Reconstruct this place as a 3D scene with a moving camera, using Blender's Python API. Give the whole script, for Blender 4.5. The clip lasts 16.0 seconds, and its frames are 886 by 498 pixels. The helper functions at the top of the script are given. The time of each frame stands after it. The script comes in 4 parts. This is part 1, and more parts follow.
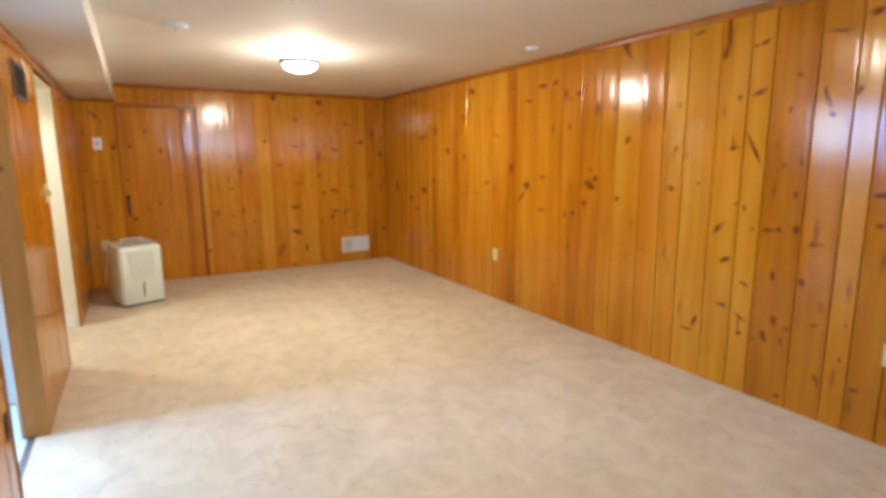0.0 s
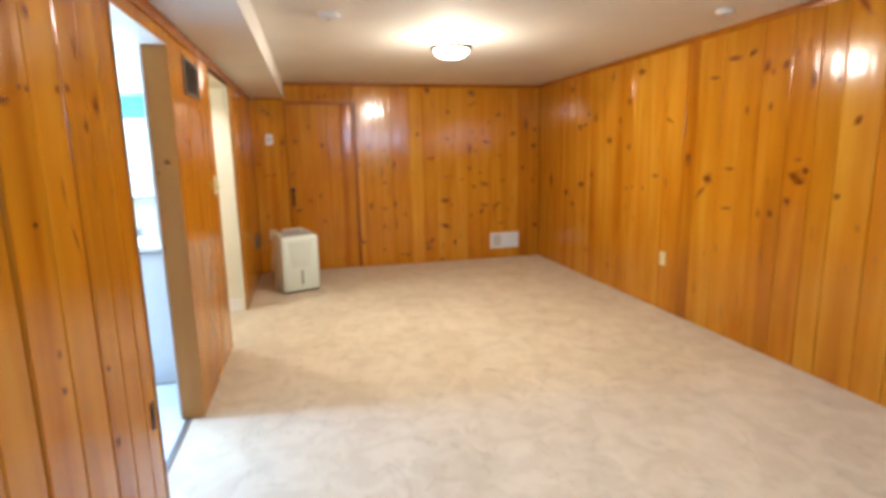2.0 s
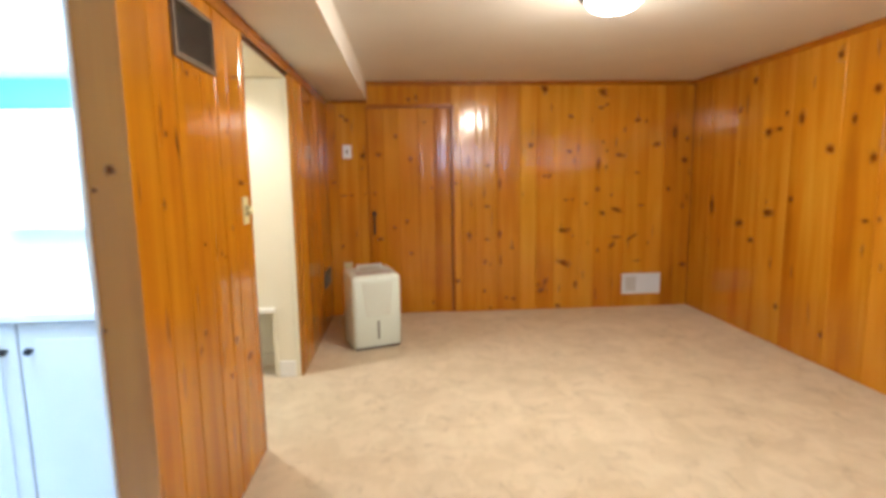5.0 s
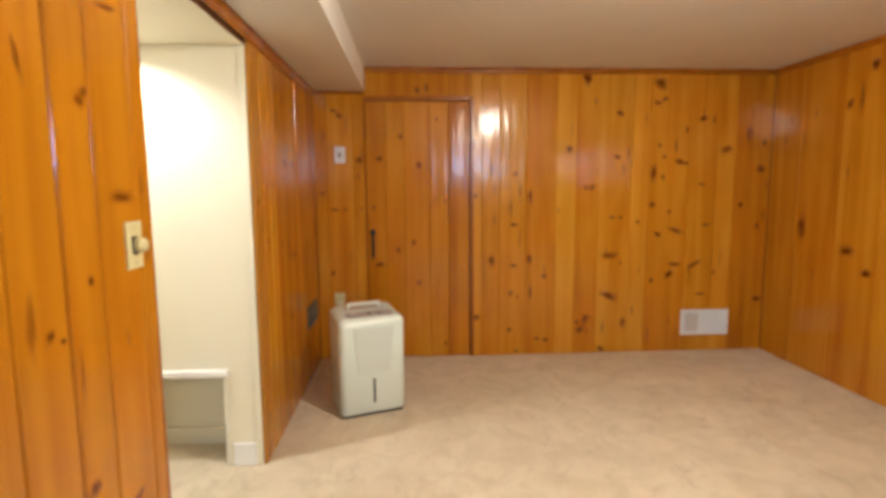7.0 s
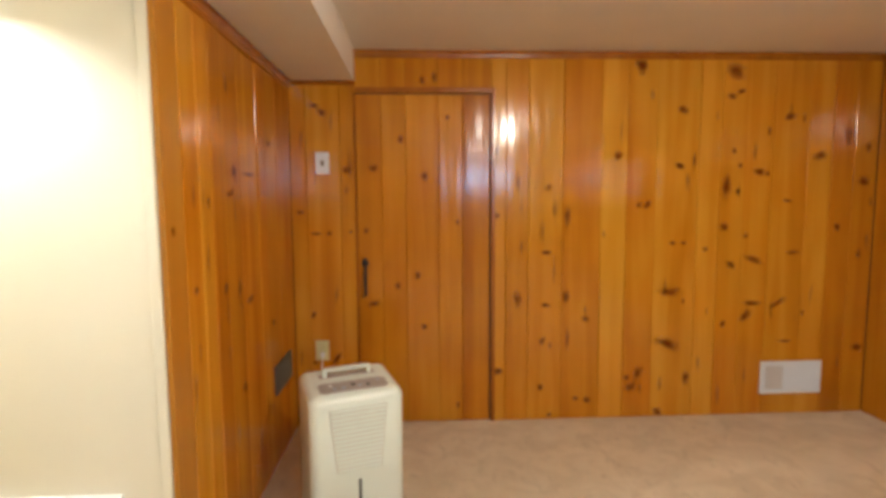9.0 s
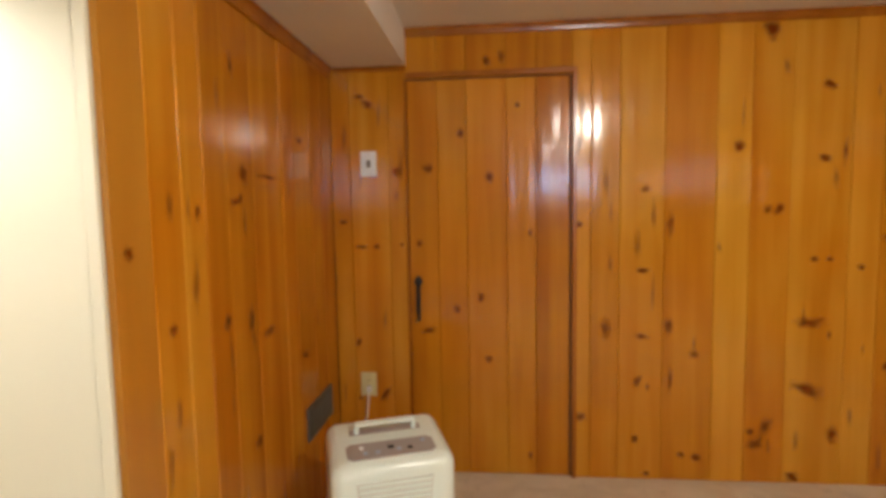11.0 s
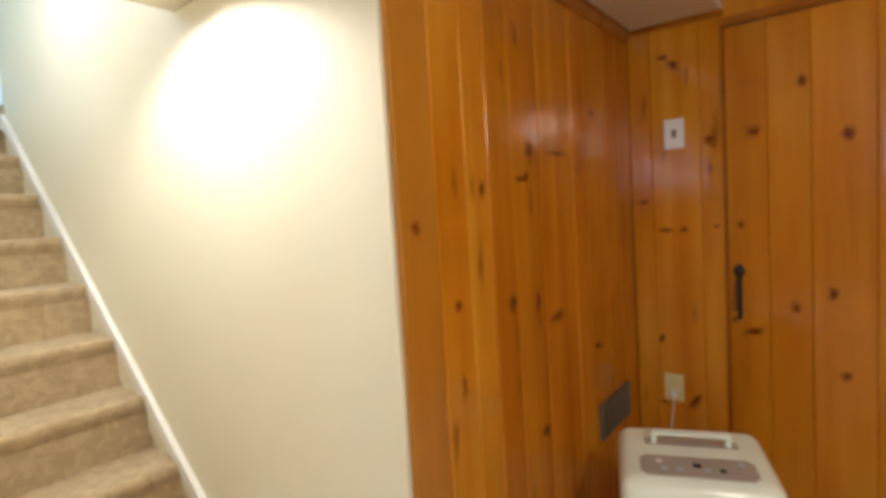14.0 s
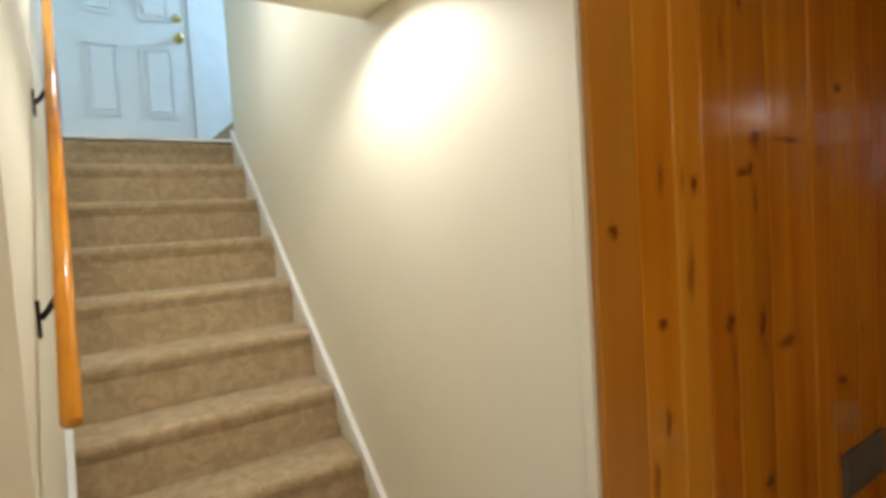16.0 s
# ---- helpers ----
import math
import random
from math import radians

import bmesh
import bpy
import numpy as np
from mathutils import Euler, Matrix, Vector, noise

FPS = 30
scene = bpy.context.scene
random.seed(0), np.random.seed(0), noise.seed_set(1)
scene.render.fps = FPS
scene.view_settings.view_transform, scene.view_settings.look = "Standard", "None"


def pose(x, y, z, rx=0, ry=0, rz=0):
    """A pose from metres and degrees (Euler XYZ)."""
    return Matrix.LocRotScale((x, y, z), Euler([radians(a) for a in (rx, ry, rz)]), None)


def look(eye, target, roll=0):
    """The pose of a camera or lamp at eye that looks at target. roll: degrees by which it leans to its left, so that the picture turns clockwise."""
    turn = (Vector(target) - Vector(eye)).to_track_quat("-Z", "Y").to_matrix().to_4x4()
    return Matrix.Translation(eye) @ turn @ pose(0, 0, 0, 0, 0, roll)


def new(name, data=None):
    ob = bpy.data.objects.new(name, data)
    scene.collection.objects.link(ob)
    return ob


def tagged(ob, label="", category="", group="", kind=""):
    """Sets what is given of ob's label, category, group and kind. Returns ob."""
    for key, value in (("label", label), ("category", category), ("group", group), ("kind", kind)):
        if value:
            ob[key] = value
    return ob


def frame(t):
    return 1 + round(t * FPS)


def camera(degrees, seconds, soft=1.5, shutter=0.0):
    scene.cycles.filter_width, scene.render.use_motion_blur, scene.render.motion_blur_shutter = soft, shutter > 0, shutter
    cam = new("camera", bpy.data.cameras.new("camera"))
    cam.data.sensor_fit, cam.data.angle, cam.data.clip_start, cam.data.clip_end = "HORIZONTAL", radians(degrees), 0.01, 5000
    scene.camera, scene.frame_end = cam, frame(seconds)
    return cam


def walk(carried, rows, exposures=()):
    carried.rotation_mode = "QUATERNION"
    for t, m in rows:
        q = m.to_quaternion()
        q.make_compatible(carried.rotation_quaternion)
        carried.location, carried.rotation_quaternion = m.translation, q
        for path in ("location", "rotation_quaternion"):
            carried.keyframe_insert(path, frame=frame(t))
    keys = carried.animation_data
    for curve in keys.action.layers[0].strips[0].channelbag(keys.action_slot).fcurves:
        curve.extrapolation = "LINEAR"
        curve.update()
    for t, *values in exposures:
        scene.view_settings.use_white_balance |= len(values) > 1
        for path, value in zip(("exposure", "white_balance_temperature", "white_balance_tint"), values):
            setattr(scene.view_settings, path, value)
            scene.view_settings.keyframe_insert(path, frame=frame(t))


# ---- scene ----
cam = camera(79.5, 16.0, soft=3.8, shutter=0.5)
PATH = [
    (0, -0.033, 0.782, 1.447, -29.78, -9.77, -0.4),
    (0.5, -0.034, 0.809, 1.444, -27.41, -9.82, -0.64),
    (1, -0.007, 0.901, 1.44, -23.18, -10.2, -1.08),
    (1.5, 0.042, 1.023, 1.431, -18.3, -10.32, -1.34),
    (2, 0.117, 1.12, 1.426, -13.49, -10.23, -1.13),
    (2.5, 0.158, 1.302, 1.412, -10.45, -10, -0.82),
    (3, 0.167, 1.521, 1.401, -8.8, -9.45, -0.89),
    (3.5, 0.168, 1.773, 1.408, -7.62, -8.71, -1.06),
    (4, 0.189, 2.052, 1.396, -6.18, -8.24, -1.11),
    (6.5, 0.189, 3.447, 1.371, -2.78, -7.25, -0.52),
    (7, 0.189, 3.696, 1.383, -3.32, -6.79, -0.38),
    (7.5, 0.2, 3.92, 1.373, -3.7, -6.31, -0.42),
    (8, 0.264, 4.165, 1.388, -2.87, -6.31, -0.35),
    (8.5, 0.275, 4.4, 1.44, -2.29, -6.52, -0.24),
    (9, 0.202, 4.649, 1.406, -2.76, -5.39, -0.37),
    (11.5, 0.265, 5.285, 1.408, 8.52, -4.61, -1.35),
    (12, 0.262, 5.343, 1.405, 12.32, -4.63, -1.82),
    (12.5, 0.268, 5.36, 1.392, 18.19, -4.56, -2.25),
    (13, 0.258, 5.385, 1.375, 24.57, -4.56, -2.66),
    (13.5, 0.242, 5.395, 1.358, 30.81, -4.45, -3.14),
    (14, 0.253, 5.383, 1.347, 37.51, -4.1, -3.48),
    (14.5, 0.196, 5.395, 1.348, 42.55, -4.07, -3.56),
    (15, 0.164, 5.401, 1.355, 47.58, -3.99, -3.72),
    (15.5, 0.141, 5.444, 1.357, 52.81, -3.62, -3.95),
    (16, 0.138, 5.454, 1.35, 56, -2.85, -3.57),
]
walk(cam, [(t, look((x, y, z), Vector((x, y, z)) + Vector((-math.sin(radians(h)) * math.cos(radians(p)), math.cos(radians(h)) * math.cos(radians(p)), math.sin(radians(p)))), r))
           for t, x, y, z, h, p, r in PATH], exposures=[(0, -0.04), (4, -0.02), (9, 0.0), (11.5, -0.20), (13.5, -0.28), (14.5, -0.54), (16, -0.95)])

# ---- plan, in metres ----
WEST, EAST, NORTH, SOUTH = -0.55, 3.10, 7.90, -1.30
HIGH, LOW, SOFFIT_X = 2.28, 2.10, -0.16
BOARD = 0.018
DOOR_A, DOOR_B, DOOR_TOP = 3.35, 4.13, 1.98
OPEN_A, OPEN_B, OPEN_TOP = 5.25, 6.28, 2.03
FDOOR_A, FDOOR_B, FDOOR_TOP = -0.16, 0.645, 2.03
STAIR_S, STAIR_N = 5.36, 6.28
HEADER_X = -1.46
CAN_X, CAN_Y, CAN_R = -1.20, 5.98, 0.117
LAND_X, LAND_Z, DOOR_X = -3.31, 1.914, -4.35
STEP_Z = 1.964  # the line of nosings meets the landing a little above it

# ---- world and lights ----
world = bpy.data.worlds.new("sky")
scene.world = world
world.use_nodes = True
sky = world.node_tree.nodes.new("ShaderNodeTexSky")
sky.sky_type, sky.sun_disc, sky.sun_elevation, sky.sun_rotation = "NISHITA", False, radians(40), radians(200)
world.node_tree.links.new(sky.outputs[0], world.node_tree.nodes["Background"].inputs[0])
world.node_tree.nodes["Background"].inputs[1].default_value = 0.12


def lamp(name, kind, m, power, colour, size=(0.1, 0.1)):
    data = bpy.data.lights.new(name, kind)
    data.energy, data.color = power, colour
    if kind == "AREA":
        data.shape, data.size, data.size_y = "RECTANGLE", *size
    else:
        data.shadow_soft_size = size[0]
    ob = new(name, data)
    ob.matrix_world = m
    return ob


WARM, DAY = (1.0, 0.905, 0.755), (0.42, 0.70, 1.0)
ROOM_LAMPS = [(1.19, 5.20), (1.19, 2.82)]
for (lx, ly), watts in zip(ROOM_LAMPS, (85, 16)):
    lamp("room_bulb", "POINT", pose(lx, ly, 2.168), watts, WARM, (0.05, 0.05))
# added soft fill that brightens the kitchen; its ceiling light itself is off
lamp("kitchen_fill", "POINT", pose(-1.38, 4.40, 1.72), 95, (0.58, 0.80, 1.0), (0.30, 0.30))
lamp("stair_bulb", "POINT", pose(CAN_X, CAN_Y, 2.094), 52, (0.98, 0.95, 0.90), (0.03, 0.03))
# added unseen fill for the upper steps and wall; no fixture belongs to it
lamp("upper_stair_fill", "POINT", pose(-2.20, 5.75, 2.50), 22, (0.84, 0.89, 1.0), (0.05, 0.05))
lamp("window_daylight", "AREA", look((1.80, SOUTH + 0.02, 1.89), (1.6, 5, 1.7)), 46, (0.42, 0.66, 1.0), (1.3, 0.45))
lamp("kitchen_daylight", "AREA", look((-2.75, 4.36, 1.75), (-0.45, 3.72, 0.0)), 34, (0.25, 0.48, 1.0), (0.40, 0.9)).data.spread = radians(95)
lamp("sink_daylight", "AREA", look((-1.22, 4.86, 1.55), (-0.35, 3.5, 0.0)), 13, (0.25, 0.48, 1.0), (0.4, 0.4)).data.spread = radians(110)
lamp("upstairs_daylight", "AREA", look((-3.8, 8.6, 4.0), (-3.9, 6.0, 2.6)), 190, (0.40, 0.66, 1.0), (0.9, 1.2))


# ---- materials ----
def material(name, build):
    m = bpy.data.materials.new(name)
    m.use_nodes = True
    nt = m.node_tree
    b = nt.nodes["Principled BSDF"]

    def node(kind, **kw):
        n = nt.nodes.new(kind)
        for k, v in kw.items():
            if k in n.inputs:
                n.inputs[k].default_value = v
            else:
                setattr(n, k, v)
        return n

    def link(a, c):
        nt.links.new(a, c)
    build(nt, b, node, link)
    return m


def ramp(node, stops):
    r = node("ShaderNodeValToRGB")
    els = r.color_ramp.elements
    while len(els) < len(stops):
        els.new(0.5)
    for e, (p, c) in zip(els, stops):
        e.position, e.color = p, (*c, 1)
    return r


def plain(colour, rough=0.5, metal=0.0, spread=0.04, scale=6.0, bump=0.0, bump_scale=200.0):
    def build(nt, b, node, link):
        co = node("ShaderNodeTexCoord")
        big = node("ShaderNodeTexNoise", Scale=scale, Detail=3.0)
        link(co.outputs["Object"], big.inputs["Vector"])
        lo = tuple(max(0, c * (1 - spread)) for c in colour)
        hi = tuple(min(1, c * (1 + spread)) for c in colour)
        r = ramp(node, [(0.3, lo), (0.7, hi)])
        link(big.outputs[0], r.inputs[0])
        link(r.outputs[0], b.inputs["Base Color"])
        b.inputs["Roughness"].default_value, b.inputs["Metallic"].default_value = rough, metal
        if bump:
            fine = node("ShaderNodeTexNoise", Scale=bump_scale, Detail=2.0)
            link(co.outputs["Object"], fine.inputs["Vector"])
            bp = node("ShaderNodeBump", Strength=bump, Distance=0.002)
            link(fine.outputs[0], bp.inputs["Height"])
            link(bp.outputs[0], b.inputs["Normal"])
    return build


def pine(dark, mid, light, gloss=0.10, toned=False):
    """Varnished knotty pine; the grain runs along the object's z. toned: the object's colour says how pale the board is."""
    def build(nt, b, node, link):
        co, info = node("ShaderNodeTexCoord"), node("ShaderNodeObjectInfo")
        off = node("ShaderNodeVectorMath", operation="SCALE")
        comb = node("ShaderNodeCombineXYZ")
        for i in range(3):
            link(info.outputs["Random"], comb.inputs[i])
        link(comb.outputs[0], off.inputs[0])
        off.inputs["Scale"].default_value = 37.0
        add = node("ShaderNodeVectorMath", operation="ADD")
        link(co.outputs["Object"], add.inputs[0])
        link(off.outputs[0], add.inputs[1])

        def noise(scale, size=(1, 1, 1), detail=2.0, twist=0.0):
            mp = node("ShaderNodeMapping")
            mp.inputs["Scale"].default_value = size
            link(add.outputs[0], mp.inputs[0])
            n = node("ShaderNodeTexNoise", Scale=scale, Detail=detail, Distortion=twist)
            link(mp.outputs[0], n.inputs["Vector"])
            return n.outputs[0]

        def sum_(value, k, rest):
            m = node("ShaderNodeMath", operation="MULTIPLY_ADD")
            link(value, m.inputs[0])
            m.inputs[1].default_value = k
            if isinstance(rest, float):
                m.inputs[2].default_value = rest
            else:
                link(rest, m.inputs[2])
            return m.outputs[0]
        bands = noise(1.0, (9, 9, 0.45), 2.0, 0.6)
        fine = noise(1.0, (170, 170, 2.5), 2.0)
        drift = noise(1.0, (5, 5, 1.3), 2.0, 0.4)
        tone = sum_(info.outputs["Color"] if toned else info.outputs["Random"], 0.34 if toned else 0.20, -0.08 if toned else 0.10)
        tone = sum_(bands, 0.55, tone)
        tone = sum_(fine, 0.10, tone)
        tone = sum_(drift, 0.32, tone)
        r = ramp(node, [(0.38, dark), (0.60, mid), (0.86, light)])
        link(tone, r.inputs[0])
        red = noise(1.8, (1, 1, 0.5), 2.0)
        br = ramp(node, [(0.36, (0.98, 0.84, 0.70)), (0.60, (1, 1, 1))])
        link(red, br.inputs[0])
        mul = node("ShaderNodeMix", data_type="RGBA", blend_type="MULTIPLY")
        mul.inputs[0].default_value = 0.8
        link(r.outputs[0], mul.inputs[6])
        link(br.outputs[0], mul.inputs[7])
        link(mul.outputs[2], b.inputs["Base Color"])
        rr = node("ShaderNodeMapRange")
        link(drift, rr.inputs[0])
        rr.inputs[3].default_value, rr.inputs[4].default_value = gloss - 0.02, gloss + 0.10
        link(rr.outputs[0], b.inputs["Roughness"])
        bp = node("ShaderNodeBump", Strength=0.6, Distance=0.005)
        link(noise(1.0, (13, 13, 1.1), 1.0), bp.inputs["Height"])
        link(bp.outputs[0], b.inputs["Normal"])
        b.inputs["IOR"].default_value = 1.44
    return build


def carpet(lo, hi, patch, scuffs=0.0):
    """Cut pile: soft patches where it was brushed, small darker scuffs, tufts."""
    def build(nt, b, node, link):
        co = node("ShaderNodeTexCoord")

        def noise(size, turn=0.0, detail=3.0, twist=0.5):
            mp = node("ShaderNodeMapping")
            mp.inputs["Scale"].default_value = size
            mp.inputs["Rotation"].default_value = (0, 0, turn)
            link(co.outputs["Object"], mp.inputs[0])
            n = node("ShaderNodeTexNoise", Scale=1.0, Detail=detail, Distortion=twist)
            link(mp.outputs[0], n.inputs["Vector"])
            return n.outputs[0]

        def times(a, c):
            m = node("ShaderNodeMix", data_type="RGBA", blend_type="MULTIPLY")
            m.inputs[0].default_value = 1.0
            link(a, m.inputs[6])
            link(c, m.inputs[7])
            return m.outputs[2]
        big = noise((patch, patch, patch), 0.0, 4.0, 0.8)
        r = ramp(node, [(0.41, lo), (0.60, hi)])
        link(big, r.inputs[0])
        colour = r.outputs[0]
        if scuffs:
            cloud = ramp(node, [(0.40, (1 - scuffs * 0.5, 1 - scuffs * 0.6, 1 - scuffs * 0.75)), (0.60, (1, 1, 1))])
            link(noise((1.5, 1.2, 1), 0.6, 3.0, 1.0), cloud.inputs[0])
            colour = times(colour, cloud.outputs[0])
            for size, turn, start in (((9, 6.0, 6), 0.35, 0.59), ((12, 7, 5), -0.55, 0.60)):
                sr = ramp(node, [(start, (1, 1, 1)), (start + 0.13, (1 - scuffs, 1 - scuffs * 1.08, 1 - scuffs * 1.15))])
                link(noise(size, turn, 3.0, 1.2), sr.inputs[0])
                colour = times(colour, sr.outputs[0])
            # strokes of the vacuum cleaner, running along the long walls
            vr = ramp(node, [(0.42, (1 - scuffs * 0.22,) * 3), (0.58, (1, 1, 1))])
            link(noise((3.6, 0.45, 1), 0.22, 1.0, 0.8), vr.inputs[0])
            colour = times(colour, vr.outputs[0])
        tuft = noise((170, 170, 170), 0.0, 2.0, 0.0)
        tr = ramp(node, [(0.3, (0.84, 0.82, 0.80)), (0.7, (1, 1, 1))])
        link(tuft, tr.inputs[0])
        link(times(colour, tr.outputs[0]), b.inputs["Base Color"])
        b.inputs["Roughness"].default_value = 0.95
        b.inputs["Specular IOR Level"].default_value = 0.15
        b.inputs["Sheen Weight"].default_value = 0.15
        hm = node("ShaderNodeMath", operation="MULTIPLY_ADD")
        link(big, hm.inputs[0])
        hm.inputs[1].default_value = 1.5
        link(tuft, hm.inputs[2])
        bp = node("ShaderNodeBump", Strength=0.5, Distance=0.006)
        link(hm.outputs[0], bp.inputs["Height"])
        link(bp.outputs[0], b.inputs["Normal"])
    return build


def knot_look(core, ring, edge, cover):
    """A knot with a soft halo, in the object's own disc of radius 1."""
    def build(nt, b, node, link):
        co, info = node("ShaderNodeTexCoord"), node("ShaderNodeObjectInfo")
        noise_ = node("ShaderNodeTexNoise", Scale=2.1, Detail=3.0)
        addv = node("ShaderNodeVectorMath", operation="ADD")
        comb = node("ShaderNodeCombineXYZ")
        for i in range(3):
            link(info.outputs["Random"], comb.inputs[i])
        sc = node("ShaderNodeVectorMath", operation="SCALE")
        link(comb.outputs[0], sc.inputs[0])
        sc.inputs["Scale"].default_value = 23.0
        link(co.outputs["Object"], addv.inputs[0])
        link(sc.outputs[0], addv.inputs[1])
        link(addv.outputs[0], noise_.inputs["Vector"])
        ln = node("ShaderNodeVectorMath", operation="LENGTH")
        link(co.outputs["Object"], ln.inputs[0])
        d = node("ShaderNodeMath", operation="MULTIPLY_ADD")
        link(noise_.outputs[0], d.inputs[0])
        d.inputs[1].default_value = 1.15
        link(ln.outputs["Value"], d.inputs[2])
        norm = node("ShaderNodeMath", operation="MULTIPLY")
        link(d.outputs[0], norm.inputs[0])
        norm.inputs[1].default_value = 0.62
        r = ramp(node, [(0.36, core), (0.54, ring), (0.72, edge)])
        link(norm.outputs[0], r.inputs[0])
        link(r.outputs[0], b.inputs["Base Color"])
        b.inputs["Roughness"].default_value = 0.16
        b.inputs["Specular IOR Level"].default_value = 0.25
        al = ramp(node, [(0.44, (cover,) * 3), (0.56, (cover * 0.80,) * 3), (0.68, (cover * 0.38,) * 3), (0.90, (0, 0, 0))])
        link(norm.outputs[0], al.inputs[0])
        link(al.outputs[0], b.inputs["Alpha"])
    return build


def glow(colour, strength):
    def build(nt, b, node, link):
        b.inputs["Base Color"].default_value = (0.9, 0.9, 0.88, 1)
        b.inputs["Emission Color"].default_value = (*colour, 1)
        b.inputs["Emission Strength"].default_value = strength
    return build


def glass_build(nt, b, node, link):
    b.inputs["Transmission Weight"].default_value = 1.0
    b.inputs["Roughness"].default_value = 0.02


PINE = material("varnished_pine", pine((0.355, 0.121, 0.006), (0.515, 0.210, 0.011), (0.65, 0.335, 0.034), 0.09, True))
EDGE_PINE = material("flat_pine_edge", pine((0.36, 0.150, 0.014), (0.45, 0.200, 0.022), (0.53, 0.250, 0.034), 0.28))
PINE_TRIM = material("pine_moulding", pine((0.20, 0.060, 0.005), (0.29, 0.095, 0.008), (0.40, 0.15, 0.014), 0.16))
JAMB = material("aged_pine_jamb", pine((0.22, 0.088, 0.014), (0.35, 0.145, 0.025), (0.48, 0.22, 0.045), 0.30))
KNOT = material("pine_knot", knot_look((0.155, 0.034, 0.004), (0.27, 0.060, 0.004), (0.37, 0.100, 0.006), 0.86))
KNOT_STREAK = material("spike_knot", knot_look((0.23, 0.052, 0.004), (0.30, 0.078, 0.005), (0.39, 0.118, 0.008), 0.80))
KNOT_PALE = material("pale_pine_figure", knot_look((0.30, 0.080, 0.006), (0.34, 0.10, 0.008), (0.40, 0.13, 0.010), 0.50))
CARPET = material("beige_carpet", carpet((0.71, 0.615, 0.46), (0.785, 0.69, 0.53), 6.0, 0.13))
STAIR_CARPET = material("tan_carpet", carpet((0.42, 0.320, 0.192), (0.51, 0.395, 0.246), 22.0))
CEILING = material("ceiling_paint", plain((0.74, 0.71, 0.66), 0.8, spread=0.03, scale=2.0, bump=0.25, bump_scale=90))
CREAM = material("cream_wall_paint", plain((0.78, 0.74, 0.60), 0.55, spread=0.02, scale=1.5, bump=0.15, bump_scale=120))
WHITE = material("white_trim_paint", plain((0.82, 0.82, 0.80), 0.35, spread=0.02))
BACKING = material("dark_backing", plain((0.16, 0.055, 0.010), 0.8))
GREY_METAL = material("brown_grey_metal", plain((0.20, 0.17, 0.14), 0.45, 0.6, spread=0.15, scale=30))
DARK = material("dark_slot", plain((0.015, 0.014, 0.013), 0.7))
IRON = material("black_iron", plain((0.03, 0.028, 0.026), 0.5, 0.5, spread=0.2, scale=40))
NICKEL = material("brushed_nickel", plain((0.45, 0.43, 0.40), 0.35, 0.9))
# nickel again, with the rim's shade against the glowing bowl put into its colour
SHADED_RIM = material("shaded_nickel", plain((0.16, 0.15, 0.14), 0.45, 0.7))
BRASS = material("polished_brass", plain((0.75, 0.55, 0.22), 0.2, 1.0))
IVORY = material("ivory_plastic", plain((0.66, 0.62, 0.34), 0.4))
PLATE = material("white_plastic", plain((0.76, 0.80, 0.84), 0.35))
APPLIANCE = material("white_appliance_plastic", plain((0.77, 0.87, 0.82), 0.2, spread=0.03, scale=4))
APPLIANCE_GREY = material("grey_control_panel", plain((0.36, 0.33, 0.315), 0.4))
RAIL = material("golden_oak", pine((0.42, 0.15, 0.008), (0.54, 0.22, 0.012), (0.64, 0.30, 0.025)))
TILE = material("pale_floor_tile", plain((0.62, 0.66, 0.66), 0.3, spread=0.06, scale=3))
TEAL = material("teal_paint", plain((0.10, 0.55, 0.62), 0.6))
KITCHEN = material("kitchen_white_paint", plain((0.80, 0.82, 0.82), 0.5))
GLASS = material("window_glass", glass_build)
BOWL = material("lit_glass_bowl", glow((1.0, 0.92, 0.80), 45.0))


# ---- mesh helpers ----
def box(bm, x0, x1, y0, y1, z0, z1):
    vs = [bm.verts.new((x, y, z)) for x in (x0, x1) for y in (y0, y1) for z in (z0, z1)]
    for f in ((0, 1, 3, 2), (4, 6, 7, 5), (0, 4, 5, 1), (2, 3, 7, 6), (0, 2, 6, 4), (1, 5, 7, 3)):
        bm.faces.new([vs[i] for i in f])
    return vs


def finish(name, bm, mat, smooth=False):
    bmesh.ops.recalc_face_normals(bm, faces=bm.faces)
    me = bpy.data.meshes.new(name)
    bm.to_mesh(me)
    bm.free()
    me.materials.append(mat)
    if smooth:
        for p in me.polygons:
            p.use_smooth = True
    return me


def part(name, bm, mat, parent=None, label="", smooth=False):
    ob = new(name, finish(name, bm, mat, smooth))
    ob.parent = parent
    if label:
        ob["label"] = label
    return ob


def boxes(name, mat, *dims, parent=None, label="", bevel=0.0):
    bm = bmesh.new()
    for d in dims:
        box(bm, *d)
    if bevel:
        bmesh.ops.bevel(bm, geom=bm.edges[:], offset=bevel, segments=2, affect="EDGES", profile=0.5)
    return part(name, bm, mat, parent, label)


